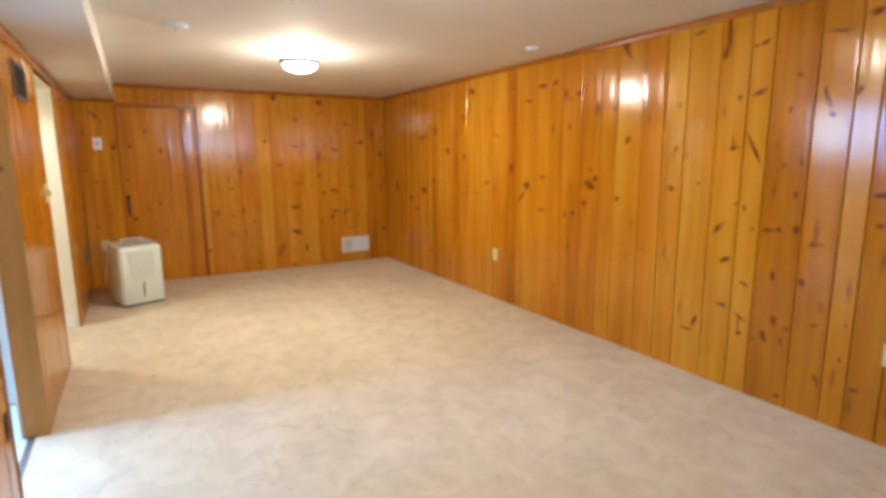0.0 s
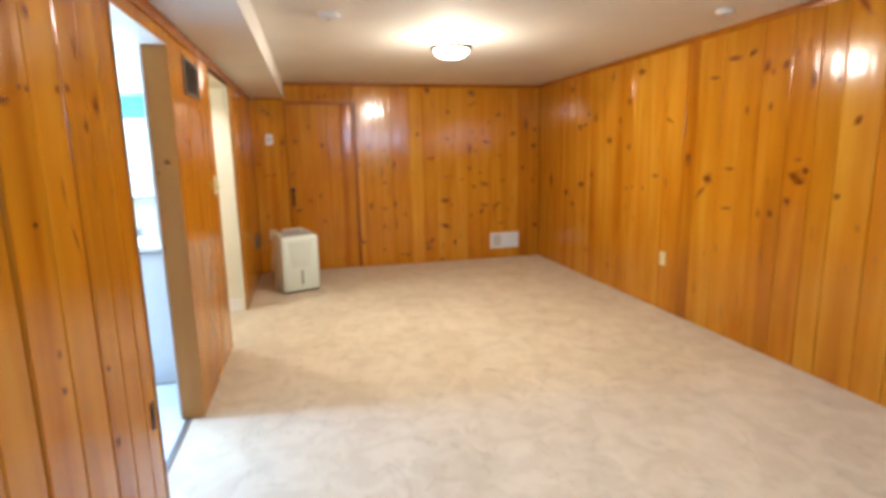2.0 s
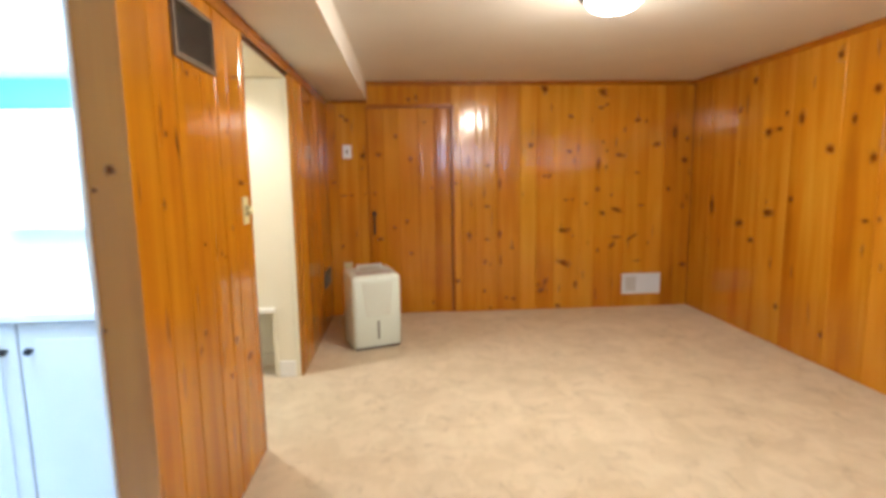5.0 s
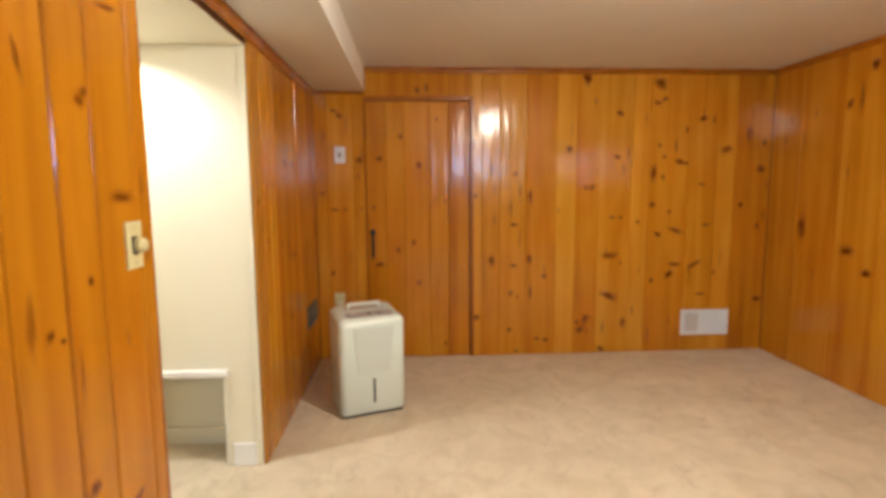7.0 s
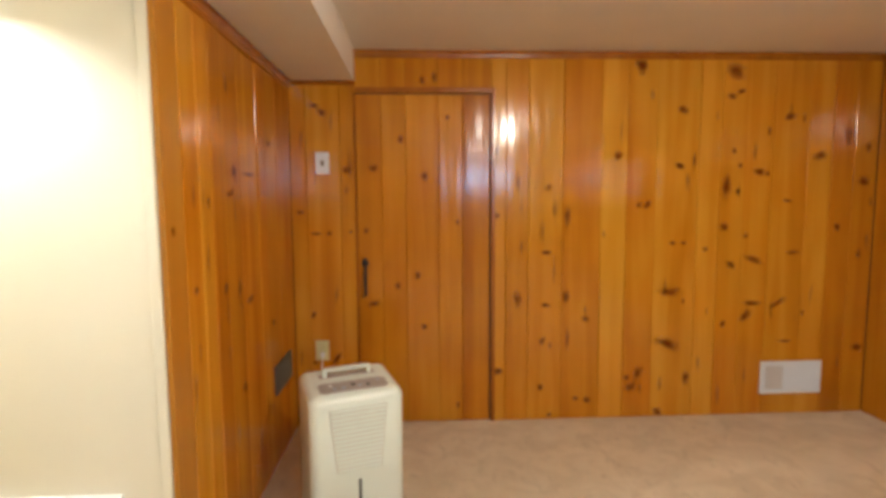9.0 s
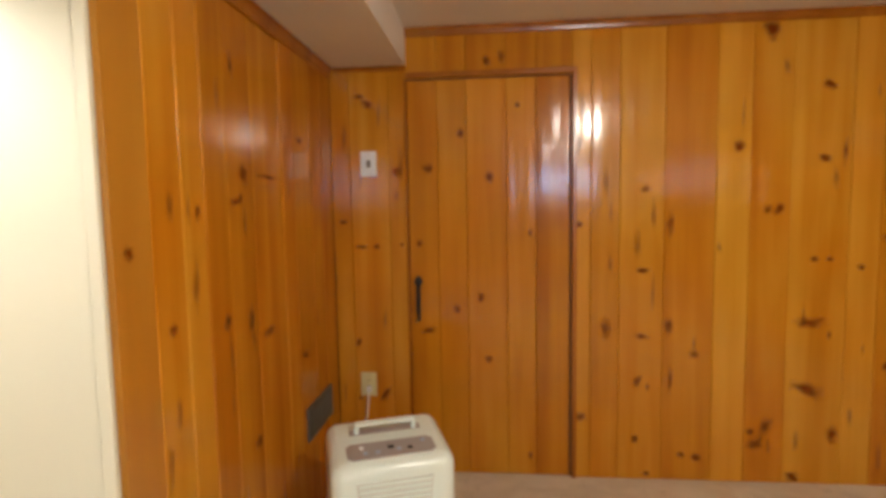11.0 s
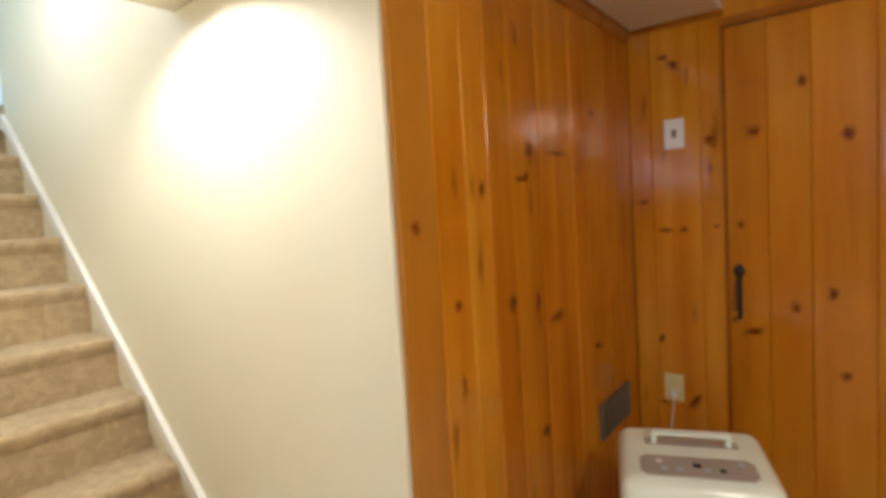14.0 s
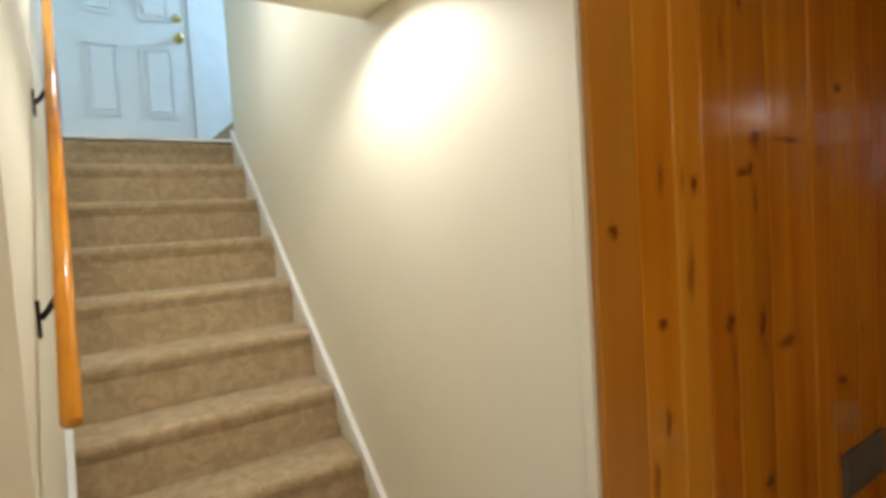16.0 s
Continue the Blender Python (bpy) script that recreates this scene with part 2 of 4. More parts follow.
def lathe(bm, profile, n=24, m=None, close=True):
    """Turns (radius, height) pairs about z."""
    rings = []
    for r, h in profile:
        rings.append([bm.verts.new((r * math.cos(2 * math.pi * i / n), r * math.sin(2 * math.pi * i / n), h)) for i in range(n)])
    for a, b in zip(rings, rings[1:]):
        for i in range(n):
            bm.faces.new((a[i], a[(i + 1) % n], b[(i + 1) % n], b[i]))
    if close:
        bm.faces.new(rings[0][::-1])
        bm.faces.new(rings[-1])
    if m is not None:
        bmesh.ops.transform(bm, matrix=m, verts=[v for ring in rings for v in ring])


def tube(bm, a, b, r, n=16):
    a, b = Vector(a), Vector(b)
    q = (b - a).to_track_quat("Z", "Y").to_matrix().to_4x4()
    lathe(bm, [(r * 0.9, 0), (r, 0.004), (r, (b - a).length - 0.004), (r * 0.9, (b - a).length)], n, Matrix.Translation(a) @ q)


def thing(name, label, category, at=(0, 0, 0), group="", kind=""):
    e = new(name)
    e.location = at
    return tagged(e, label, category, group, kind)


def structure(ob, label=""):
    return tagged(ob, label, kind="structure")


# ---- the shell ----
structure(boxes("floor", CARPET, (WEST - 0.02, EAST + 0.1, SOUTH - 0.1, NORTH + 0.1, -0.2, 0), (-1.30, WEST - 0.02, OPEN_A, OPEN_B + 0.5, -0.2, 0),
                (WEST - 0.07, WEST - 0.02, DOOR_A, DOOR_B, -0.2, 0)), "beige cut-pile carpet with vacuum marks")
structure(boxes("ceiling", CEILING, (SOFFIT_X, EAST + 0.1, SOUTH - 0.1, NORTH + 0.1, HIGH, HIGH + 0.15)), "off-white painted basement ceiling")
structure(boxes("soffit", CEILING, (WEST - 0.15, SOFFIT_X, SOUTH - 0.1, NORTH + 0.1, LOW, HIGH + 0.15)), "off-white boxed duct soffit along the panelled wall")
B = WEST - BOARD
wall_west = structure(boxes("wall_west", BACKING, (B - 0.09, B, SOUTH, DOOR_A, 0, LOW), (B - 0.09, B, DOOR_A, DOOR_B, DOOR_TOP, LOW),
                            (B - 0.09, B, DOOR_B, OPEN_A, 0, LOW), (B - 0.09, B, OPEN_A, OPEN_B, OPEN_TOP, LOW), (B - 0.09, B, OPEN_B + 0.121, NORTH, 0, LOW)),
                      "wall of vertical knotty pine boards with two openings")
wall_east = structure(boxes("wall_east", BACKING, (EAST + BOARD, EAST + 0.15, SOUTH, NORTH, 0, HIGH)), "long wall of vertical varnished knotty pine boards")
wall_north = structure(boxes("wall_north", BACKING, (WEST - 0.15, EAST + 0.15, NORTH + BOARD, NORTH + 0.15, 0, HIGH + 0.1)), "end wall of vertical knotty pine boards round a plank door")
WX0, WX1, WZ0, WZ1 = 1.15, 2.45, 1.66, 2.12
wall_south = structure(boxes("wall_south", CREAM, (WEST - 0.15, WX0, SOUTH - 0.15, SOUTH, 0, HIGH), (WX1, EAST + 0.15, SOUTH - 0.15, SOUTH, 0, HIGH),
                             (WX0, WX1, SOUTH - 0.15, SOUTH, 0, WZ0), (WX0, WX1, SOUTH - 0.15, SOUTH, WZ1, HIGH)), "plain end wall with a high basement window")
window = structure(thing("window_1", "", ""), "small high basement window")
boxes("window_frame", WHITE, (WX0, WX1, SOUTH - 0.1, SOUTH - 0.05, WZ0, WZ0 + 0.04), (WX0, WX1, SOUTH - 0.1, SOUTH - 0.05, WZ1 - 0.04, WZ1),
      (WX0, WX0 + 0.04, SOUTH - 0.1, SOUTH - 0.05, WZ0 + 0.04, WZ1 - 0.04), (WX1 - 0.04, WX1, SOUTH - 0.1, SOUTH - 0.05, WZ0 + 0.04, WZ1 - 0.04), parent=window)
pane = boxes("pane", GLASS, (WX0 + 0.04, WX1 - 0.04, SOUTH - 0.078, SOUTH - 0.072, WZ0 + 0.04, WZ1 - 0.04), parent=window)
pane.visible_shadow = False


# ---- stairs and landing ----
RISE, RUN = 0.2095, 0.2300
structure(boxes("wall_stair_north", CREAM, (LAND_X, -1.165, STAIR_N, STAIR_N + 0.12, 0, 4.4), (-1.165, -0.747, STAIR_N, STAIR_N + 0.12, 0.463, 4.4),
                (-0.747, B - 0.002, STAIR_N, STAIR_N + 0.12, 0, 4.4)), "smooth cream painted stair wall")
structure(boxes("wall_stair_south", CREAM, (-4.5, -0.92, STAIR_S - 0.12, STAIR_S, 0, 4.4), (-0.92, B - 0.092, OPEN_A - 0.01, OPEN_A, 0, OPEN_TOP + 0.1),), "smooth cream painted stair wall")
structure(boxes("ceiling_stair", CREAM, (HEADER_X, CAN_X - 0.118, OPEN_A - 0.01, STAIR_N, OPEN_TOP, 2.75), (CAN_X + 0.118, B - 0.092, OPEN_A - 0.01, STAIR_N, OPEN_TOP, 2.75),
                (CAN_X - 0.118, CAN_X + 0.118, OPEN_A - 0.01, CAN_Y - 0.118, OPEN_TOP, 2.75), (CAN_X - 0.118, CAN_X + 0.118, CAN_Y + 0.118, STAIR_N, OPEN_TOP, 2.75), (B - 0.091, B - 0.001, OPEN_A + 0.004, STAIR_N, OPEN_TOP - 0.005, OPEN_TOP - 0.001), (-2.5, HEADER_X, STAIR_S, STAIR_N, 2.62, 2.75)), "low cream ceiling at the foot of the stairs")
structure(boxes("ceiling_landing", CREAM, (-4.5, -2.5, STAIR_S, 9.0, 4.4, 4.5), (-2.56, -2.5, STAIR_S, STAIR_N, 2.75, 4.4)), "pale ceiling over the stairwell")

bm = bmesh.new()
poly = [(-1.245, 0.0), (-1.245, 0.144), (-1.475, 0.144), (-1.475, STEP_Z - 8 * RISE)]
for k in range(7, -1, -1):
    x = LAND_X + k * RUN
    poly += [(x, STEP_Z - (k + 1) * RISE), (x, STEP_Z - k * RISE if k else LAND_Z)]
poly += [(-4.5, LAND_Z), (-4.5, 0.0)]
clean = [poly[0]]
for p in poly[1:]:
    if (Vector(p) - Vector(clean[-1])).length > 1e-4:
        clean.append(p)
# each nosing stands 25 mm proud with a rounded edge
outline = []
for i, (x, z) in enumerate(clean):
    up = 0 < i < len(clean) - 1 and clean[i - 1][0] == x and clean[i - 1][1] < z
    if up:
        for ax, az in ((0.0, -0.070), (0.010, -0.050), (0.018, -0.030), (0.017, -0.014), (0.010, -0.004), (-0.006, 0.0)):
            outline.append((x + ax, z + az))
    else:
        outline.append((x, z))
sides = [[bm.verts.new((x, y, z)) for x, z in outline] for y in (STAIR_S, STAIR_N)]
n = len(outline)
for i in range(n):
    bm.faces.new((sides[0][i], sides[0][(i + 1) % n], sides[1][(i + 1) % n], sides[1][i]))
bm.faces.new(sides[0]), bm.faces.new(sides[1][::-1])
structure(part("stairs", bm, STAIR_CARPET), "steep staircase wrapped in tan cut-pile carpet")
structure(boxes("landing_floor", STAIR_CARPET, (-4.5, LAND_X, STAIR_N, 6.345, 0, LAND_Z), (DOOR_X + 0.021, LAND_X, 6.345, 6.75, LAND_Z, LAND_Z + 0.19), (-4.5, LAND_X, 6.345, 6.75, 0, LAND_Z), (-4.5, LAND_X, 6.75, 7.0, 0, LAND_Z + 0.38), (-4.5, LAND_X, 7.0, 7.25, 0, LAND_Z + 0.57), (-4.5, LAND_X, 7.25, 9.0, 0, LAND_Z + 0.76)), "carpeted landing with steps that go on up")
structure(boxes("wall_landing", KITCHEN, (DOOR_X - 0.12, DOOR_X, 6.30, 9.0, LAND_Z, 4.4), (DOOR_X - 0.12, DOOR_X, STAIR_S, 6.30, LAND_Z + 2.06, 4.4),
                (-4.5, LAND_X, 9.0, 9.1, 1.9, 4.4), (LAND_X, LAND_X + 0.1, STAIR_N + 0.12, 9.0, LAND_Z, 4.4)), "pale painted landing wall")
structure(boxes("landing_edge", WHITE, (LAND_X - 0.02, LAND_X + 0.034, STAIR_S, STAIR_N, LAND_Z + 0.001, LAND_Z + 0.022), bevel=0.003), "white landing threshold strip")


def slope_strip(name, mat, y0, y1, x0, x1, lo, hi, label):
    """A board that follows the stairs, from lo to hi above the line of nosings."""
    bm = bmesh.new()
    line = lambda x: STEP_Z + (LAND_X - x) * RISE / RUN
    a = [bm.verts.new((x, y, max(line(x) + o, 0.0))) for y in (y0, y1) for x, o in ((x0, lo), (x1, lo), (x1, hi), (x0, hi))]
    for f in ((0, 1, 2, 3), (7, 6, 5, 4), (0, 4, 5, 1), (1, 5, 6, 2), (2, 6, 7, 3), (3, 7, 4, 0)):
        bm.faces.new([a[i] for i in f])
    return structure(part(name, bm, mat), label)


slope_strip("skirt_north", CREAM, STAIR_N - 0.012, STAIR_N - 0.001, LAND_X, -1.20, -0.35, 0.002, "cream stair skirting board")
slope_strip("skirt_cap_north", WHITE, STAIR_N - 0.022, STAIR_N - 0.001, LAND_X, -1.22, -0.030, 0.034, "glossy white stair skirting cap")
slope_strip("skirt_south", CREAM, STAIR_S + 0.001, STAIR_S + 0.012, LAND_X, -1.20, -0.35, 0.002, "cream stair skirting board")
slope_strip("skirt_cap_south", WHITE, STAIR_S + 0.001, STAIR_S + 0.022, LAND_X, -1.22, 0.004, 0.068, "glossy white stair skirting cap")
bm = bmesh.new()
v = [bm.verts.new((x, y, z)) for x in (DOOR_X + 0.001, DOOR_X + 0.02) for y, z in ((6.335, LAND_Z + 0.12), (6.335, LAND_Z + 0.19), (7.6, LAND_Z + 1.14), (7.6, LAND_Z + 1.07))]
for f in ((0, 1, 2, 3), (7, 6, 5, 4), (0, 4, 5, 1), (1, 5, 6, 2), (2, 6, 7, 3), (3, 7, 4, 0)):
    bm.faces.new([v[i] for i in f])
structure(part("skirt_upper", bm, WHITE), "white skirting of the upper stairs")

# the low niche in the stair wall
NX0, NX1, NZ = -1.165, -0.747, 0.463
structure(boxes("niche", CREAM, (NX0 - 0.02, NX0, STAIR_N + 0.12, STAIR_N + 0.28, 0, NZ + 0.02), (NX1, NX1 + 0.02, STAIR_N + 0.12, STAIR_N + 0.28, 0, NZ + 0.02),
                (NX0, NX1, STAIR_N + 0.26, STAIR_N + 0.28, 0, NZ), (NX0 - 0.02, NX1 + 0.02, STAIR_N + 0.12, STAIR_N + 0.28, NZ, NZ + 0.02),
                (NX0, NX1, STAIR_N + 0.235, STAIR_N + 0.26, 0, 0.09)), "shallow cream niche at floor level")
structure(boxes("niche_trim", WHITE, (NX0 - 0.045, NX1 + 0.03, STAIR_N - 0.03, STAIR_N - 0.001, NZ, NZ + 0.035), bevel=0.006), "white ledge trim over the niche")
structure(boxes("niche_trim_side", CREAM, (NX1, NX1 + 0.028, STAIR_N - 0.012, STAIR_N - 0.001, 0, NZ - 0.002), (NX0 - 0.035, NX0, STAIR_N - 0.012, STAIR_N - 0.001, 0, NZ - 0.002), bevel=0.003), "cream side trim of the niche")
structure(boxes("baseboard", WHITE, (-0.712, -0.600, STAIR_N - 0.016, STAIR_N - 0.001, 0, 0.115), bevel=0.004), "short white baseboard piece")
structure(boxes("corner_trim", CREAM, (-0.600, B - 0.002, STAIR_N - 0.010, STAIR_N - 0.001, 0, OPEN_TOP - 0.002), bevel=0.003), "painted corner bead at the opening")

# ---- the handrail ----
rail_thing = thing("handrail", "round golden oak handrail on iron brackets", "handrail", (-1.03, 5.413, 1.03))
bm = bmesh.new()
tube(bm, (0, 0, 0), (-2.3, 0, 2.3 * RISE / RUN), 0.0185)
part("rail", bm, RAIL, rail_thing, smooth=True)
for d in (0.28, 0.95, 1.75):
    bm = bmesh.new()
    zz = d * RISE / RUN
    tube(bm, (-d, -0.046, zz - 0.09), (-d, -0.03, zz - 0.07), 0.007, 8)
    tube(bm, (-d, -0.03, zz - 0.07), (-d, -0.002, zz - 0.024), 0.007, 8)
    box(bm, -d - 0.014, -d + 0.014, -0.0525, -0.046, zz - 0.13, zz - 0.05)
    part("bracket", bm, IRON, rail_thing, "dark iron rail bracket")

# ---- the door on the landing ----
door = structure(thing("door_2", "", "", (DOOR_X, 5.41, LAND_Z)), "closed pale six-panel exterior door with brass knob and deadbolt")
DW, DH = 0.84, 2.04
bm = bmesh.new()
box(bm, -0.04, 0.0, 0, DW, 0.01, DH)
part("door_leaf", bm, WHITE, door)
for yy in (0.155, 0.505):
    for z0, z1 in ((0.345, 0.86), (1.06, 1.60), (1.70, 1.91)):
        bm = bmesh.new()
        w, m = 0.215, 0.022
        for y0, y1, a0, a1 in ((yy, yy + w, z0, z0 + m), (yy, yy + w, z1 - m, z1), (yy, yy + m, z0 + m, z1 - m), (yy + w - m, yy + w, z0 + m, z1 - m)):
            box(bm, 0.0005, 0.010, y0, y1, a0, a1)
        bmesh.ops.bevel(bm, geom=bm.edges[:], offset=0.004, segments=2, affect="EDGES")
        inner = box(bm, 0.0005, 0.008, yy + m + 0.012, yy + w - m - 0.012, z0 + m + 0.012, z1 - m - 0.012)
        for v in inner:
            if v.co.x > 0.005:
                v.co.y += 0.010 if v.co.y < yy + w / 2 else -0.010
                v.co.z += 0.010 if v.co.z < (z0 + z1) / 2 else -0.010
        part("panel", bm, WHITE, door)
for zz, r in ((0.947, 0.030), (1.10, 0.026)):
    bm = bmesh.new()
    lathe(bm, [(0.032, 0), (0.032, 0.008), (0.012, 0.012), (0.012, 0.035), (r, 0.045), (r, 0.062), (0.012, 0.075)] if zz < 1 else [(0.03, 0), (0.03, 0.012), (0.016, 0.02), (0.014, 0.03)],
          20, Matrix.Translation((0, DW - 0.07, zz)) @ Matrix.Rotation(radians(90), 4, "Y"))
    part("door_knob" if zz < 1 else "deadbolt", bm, BRASS, door, "polished brass", True)
boxes("door_frame", WHITE, (-0.02, 0.014, DW + 0.006, DW + 0.075, 0, DH + 0.06), (-0.02, 0.014, -0.045, -0.006, 0, DH + 0.06), (-0.02, 0.014, -0.006, DW + 0.006, DH + 0.006, DH + 0.06), parent=door)

# ---- kitchenette through the west doorway ----
KX, KY0, KY1, KH = -3.2, 1.6, STAIR_S - 0.12, 2.07
structure(boxes("kitchen_floor", TILE, (KX, WEST - 0.071, KY0, KY1, -0.2, -0.004)), "pale square floor tiles")
structure(boxes("kitchen_ceiling", KITCHEN, (KX - 0.1, B - 0.092, KY0 - 0.1, KY1, KH, 2.3)), "white kitchen ceiling")
structure(boxes("kitchen_wall", KITCHEN, (KX - 0.1, KX, KY0 - 0.1, KY1, 0, KH), (KX, B - 0.092, KY0 - 0.1, KY0, 0, KH)), "white kitchen walls")

# ---- door casings ----
jamb = structure(boxes("door_jamb", JAMB, (B - 0.094, WEST + 0.004, DOOR_B - 0.004, DOOR_B + 0.0, 0, DOOR_TOP)), "flat aged pine door jamb")
structure(boxes("door_jamb_south", JAMB, (B - 0.094, WEST + 0.004, DOOR_A + 0.001, DOOR_A + 0.004, 0, DOOR_TOP)), "flat aged pine door jamb")
structure(boxes("door_head", WHITE, (B - 0.094, WEST + 0.001, DOOR_A + 0.004, DOOR_B - 0.004, DOOR_TOP - 0.004, DOOR_TOP)), "pale painted door head")
structure(boxes("door_stop", WHITE, (B - 0.106, B - 0.095, DOOR_B - 0.014, DOOR_B + 0.05, 0, DOOR_TOP)), "white trim strip on the kitchen side of the doorway")
structure(boxes("threshold", GREY_METAL, (B - 0.075, B - 0.045, DOOR_A + 0.004, DOOR_B - 0.004, 0, 0.006)), "thin metal carpet threshold bar")

# ---- pine boards, their knots and mouldings ----
def board_mesh(w, h, groove=0.0045):
    """A board standing on z = 0, its face towards +y, a rounded chamfer along both edges."""
    bm = bmesh.new()
    g, t = groove, BOARD - 0.001
    gap = 0.0016 if groove > 0.007 else 0.0009 if groove > 0.0062 else 0.0004
    side = [(gap, 0), (gap, t - g), (gap + g * 0.30, t - g * 0.42), (gap + g * 0.85, t)]
    prof = side + [(w - x, y) for x, y in side[::-1]]
    lo = [bm.verts.new((x, y, 0)) for x, y in prof]
    hi = [bm.verts.new((x, y, h)) for x, y in prof]
    n = len(prof)
    for i in range(n):
        bm.faces.new((lo[i], lo[(i + 1) % n], hi[(i + 1) % n], hi[i]))
    bm.faces.new(lo[::-1]), bm.faces.new(hi)
    return finish("board", bm, PINE)


bm = bmesh.new()
lathe(bm, [(1.0, 0), (0.5, 0.0003), (0.02, 0.0005)], 20, Matrix.Rotation(radians(-90), 4, "X"), close=False)
KNOT_MESH = finish("knot", bm, KNOT)
bm = bmesh.new()
lathe(bm, [(1.0, 0), (0.5, 0.0002), (0.02, 0.0003)], 16, Matrix.Rotation(radians(-90), 4, "X"), close=False)
FIGURE_MESH = finish("figure", bm, KNOT_PALE)
bm = bmesh.new()
lathe(bm, [(1.0, 0), (0.5, 0.0002), (0.02, 0.0004)], 18, Matrix.Rotation(radians(-90), 4, "X"), close=False)
STREAK_MESH = finish("knot", bm, KNOT_STREAK)
BOARDS = []
TILT = random.Random(77)


def panel_wall(wall, edges, origin, turn, z0, z1, tones="", groove=0.0045, lean=0.55):
    """Boards between the edges, measured along the wall from its origin; turn brings +y to the room's side. tones: how pale each is, 0 to 9, in the order of the edges."""
    place = Matrix.Translation(origin) @ Matrix.Rotation(radians(turn), 4, "Z")
    for i, (a, b) in enumerate(zip(edges, edges[1:])):
        ob = new("board", board_mesh(b - a, z1 - z0, groove))
        ob.parent = wall
        ob.matrix_basis = place @ pose(a, 0, z0, TILT.uniform(-0.12, 0.12), 0, TILT.uniform(-lean, lean))
        pale = int(tones[i]) / 9 if tones else TILT.uniform(0.25, 0.8)
        ob.color = (pale, pale, pale, 1)
        BOARDS.append((ob, a, b, z0, z1, origin, turn))


def mark(board, width, x, z, length, thick, angle, mesh=None, room=0.006):
    """A knot on a board: its length and thickness in metres, its long axis turned up from the board's +x; kept within the board."""
    half = length / 2 * 1.6
    across = max(half * abs(math.cos(radians(angle))), thick / 2 * 1.6 * abs(math.sin(radians(angle))))
    shrink = min(1.0, (width / 2 - 0.002) / across)
    across *= shrink
    half *= shrink if abs(math.cos(radians(angle))) > 0.5 else 1.0
    k = new("knot", mesh or (STREAK_MESH if max(length, thick) > 2.6 * min(length, thick) else KNOT_MESH))
    k.parent = board
    x = min(max(x, across + 0.001), width - across - 0.001)
    k.matrix_basis = Matrix.Translation((x, BOARD - 0.0006, z)) @ Matrix.Rotation(radians(-angle), 4, "Y") @ Matrix.Diagonal((half, 1, thick / 2 * 1.6, 1))


def knots(turn, spots):
    """Knots at (distance along the wall, height, length in mm, thickness in mm, angle)."""
    for u, z, length, thick, angle in spots:
        for ob, a, b, lo, hi, origin, tn in BOARDS:
            if tn == turn and a <= u < b and lo <= z <= hi:
                mark(ob, b - a, u - a, z - lo, length / 1000, thick / 1000, angle)
                break


for x, z, r in ((-0.599, 1.406, 0.024), (-0.645, 1.352, 0.013), (-0.655, 0.963, 0.012)):
    k = new("knot", KNOT_MESH)
    k.parent = jamb
    k.matrix_basis = Matrix.Translation((x, DOOR_B - 0.0042, z)) @ Matrix.Diagonal((r, -1, r, 1))


# west wall: distance along it is y (turn -90 brings +y to +x and x to -y, so it is laid from north to south)
def west(ys):
    return sorted(NORTH - y for y in ys)


W_ORIGIN, W_TURN = (B, NORTH, 0), -90
south_part = [DOOR_A, 3.21, 3.045, 2.885, 2.685, 2.49, 2.33, 2.13, 1.99, 1.80, 1.64, 1.45, 1.31, 1.12, 0.95, 0.78, 0.64, 0.45, 0.27, 0.10, -0.08, -0.26, -0.42, -0.61, -0.78, -0.98, -1.15, SOUTH]
panel_wall(wall_west, west(south_part), W_ORIGIN, W_TURN, 0, 2.06, "", 0.0085)
panel_wall(wall_west, west([DOOR_A, 3.50, 3.68, 3.83, 3.99, DOOR_B]), W_ORIGIN, W_TURN, DOOR_TOP, 2.06)
panel_wall(wall_west, west([DOOR_B, 4.31, 4.48, 4.70, 4.865, 5.00, 5.18, OPEN_A]), W_ORIGIN, W_TURN, 0, 2.06, "5545444", 0.0075)
panel_wall(wall_west, west([6.415, 6.549, 6.66, 6.797, 6.98, 7.236, 7.36, 7.56, 7.715, NORTH]), W_ORIGIN, W_TURN, 0, 2.06, "333442267", 0.006)
# a plain flat board edges the opening
edge_board = boxes("board", EDGE_PINE, (0.001, 6.415 - OPEN_B - 0.001, 0, BOARD - 0.001, 0, 2.045))
edge_board.parent = wall_west
edge_board.matrix_basis = Matrix.Translation((B, 6.415, 0)) @ Matrix.Rotation(radians(-90), 4, "Z")
BOARDS.append((edge_board, NORTH - 6.415, NORTH - OPEN_B, 0, 2.06, W_ORIGIN, W_TURN))

# north wall: distance is x, measured from east to west so that the face looks south
def north(xs):
    return sorted(EAST - x for x in xs)


N_ORIGIN, N_TURN = (EAST, NORTH + BOARD, 0), 180
panel_wall(wall_north, north([WEST, -0.457, -0.256, FDOOR_A - 0.012]), N_ORIGIN, N_TURN, 0, 2.10, "464", 0.003)
panel_wall(wall_north, north([FDOOR_A - 0.012, -0.01, 0.135, 0.335, 0.48, FDOOR_B + 0.012]), N_ORIGIN, N_TURN, FDOOR_TOP + 0.006, 2.24, "45555", 0.003)
# wood tones, the right-hand ones raised to stand in for more lamplight
panel_wall(wall_north, north([FDOOR_B + 0.012, 0.747, 0.886, 1.099, 1.338, 1.497, 1.685, 1.95, 2.086, 2.242, 2.419, 2.649, 2.804, 2.951, EAST]), N_ORIGIN, N_TURN, 0, 2.24, "43766788695757", 0.0032, 0.8)

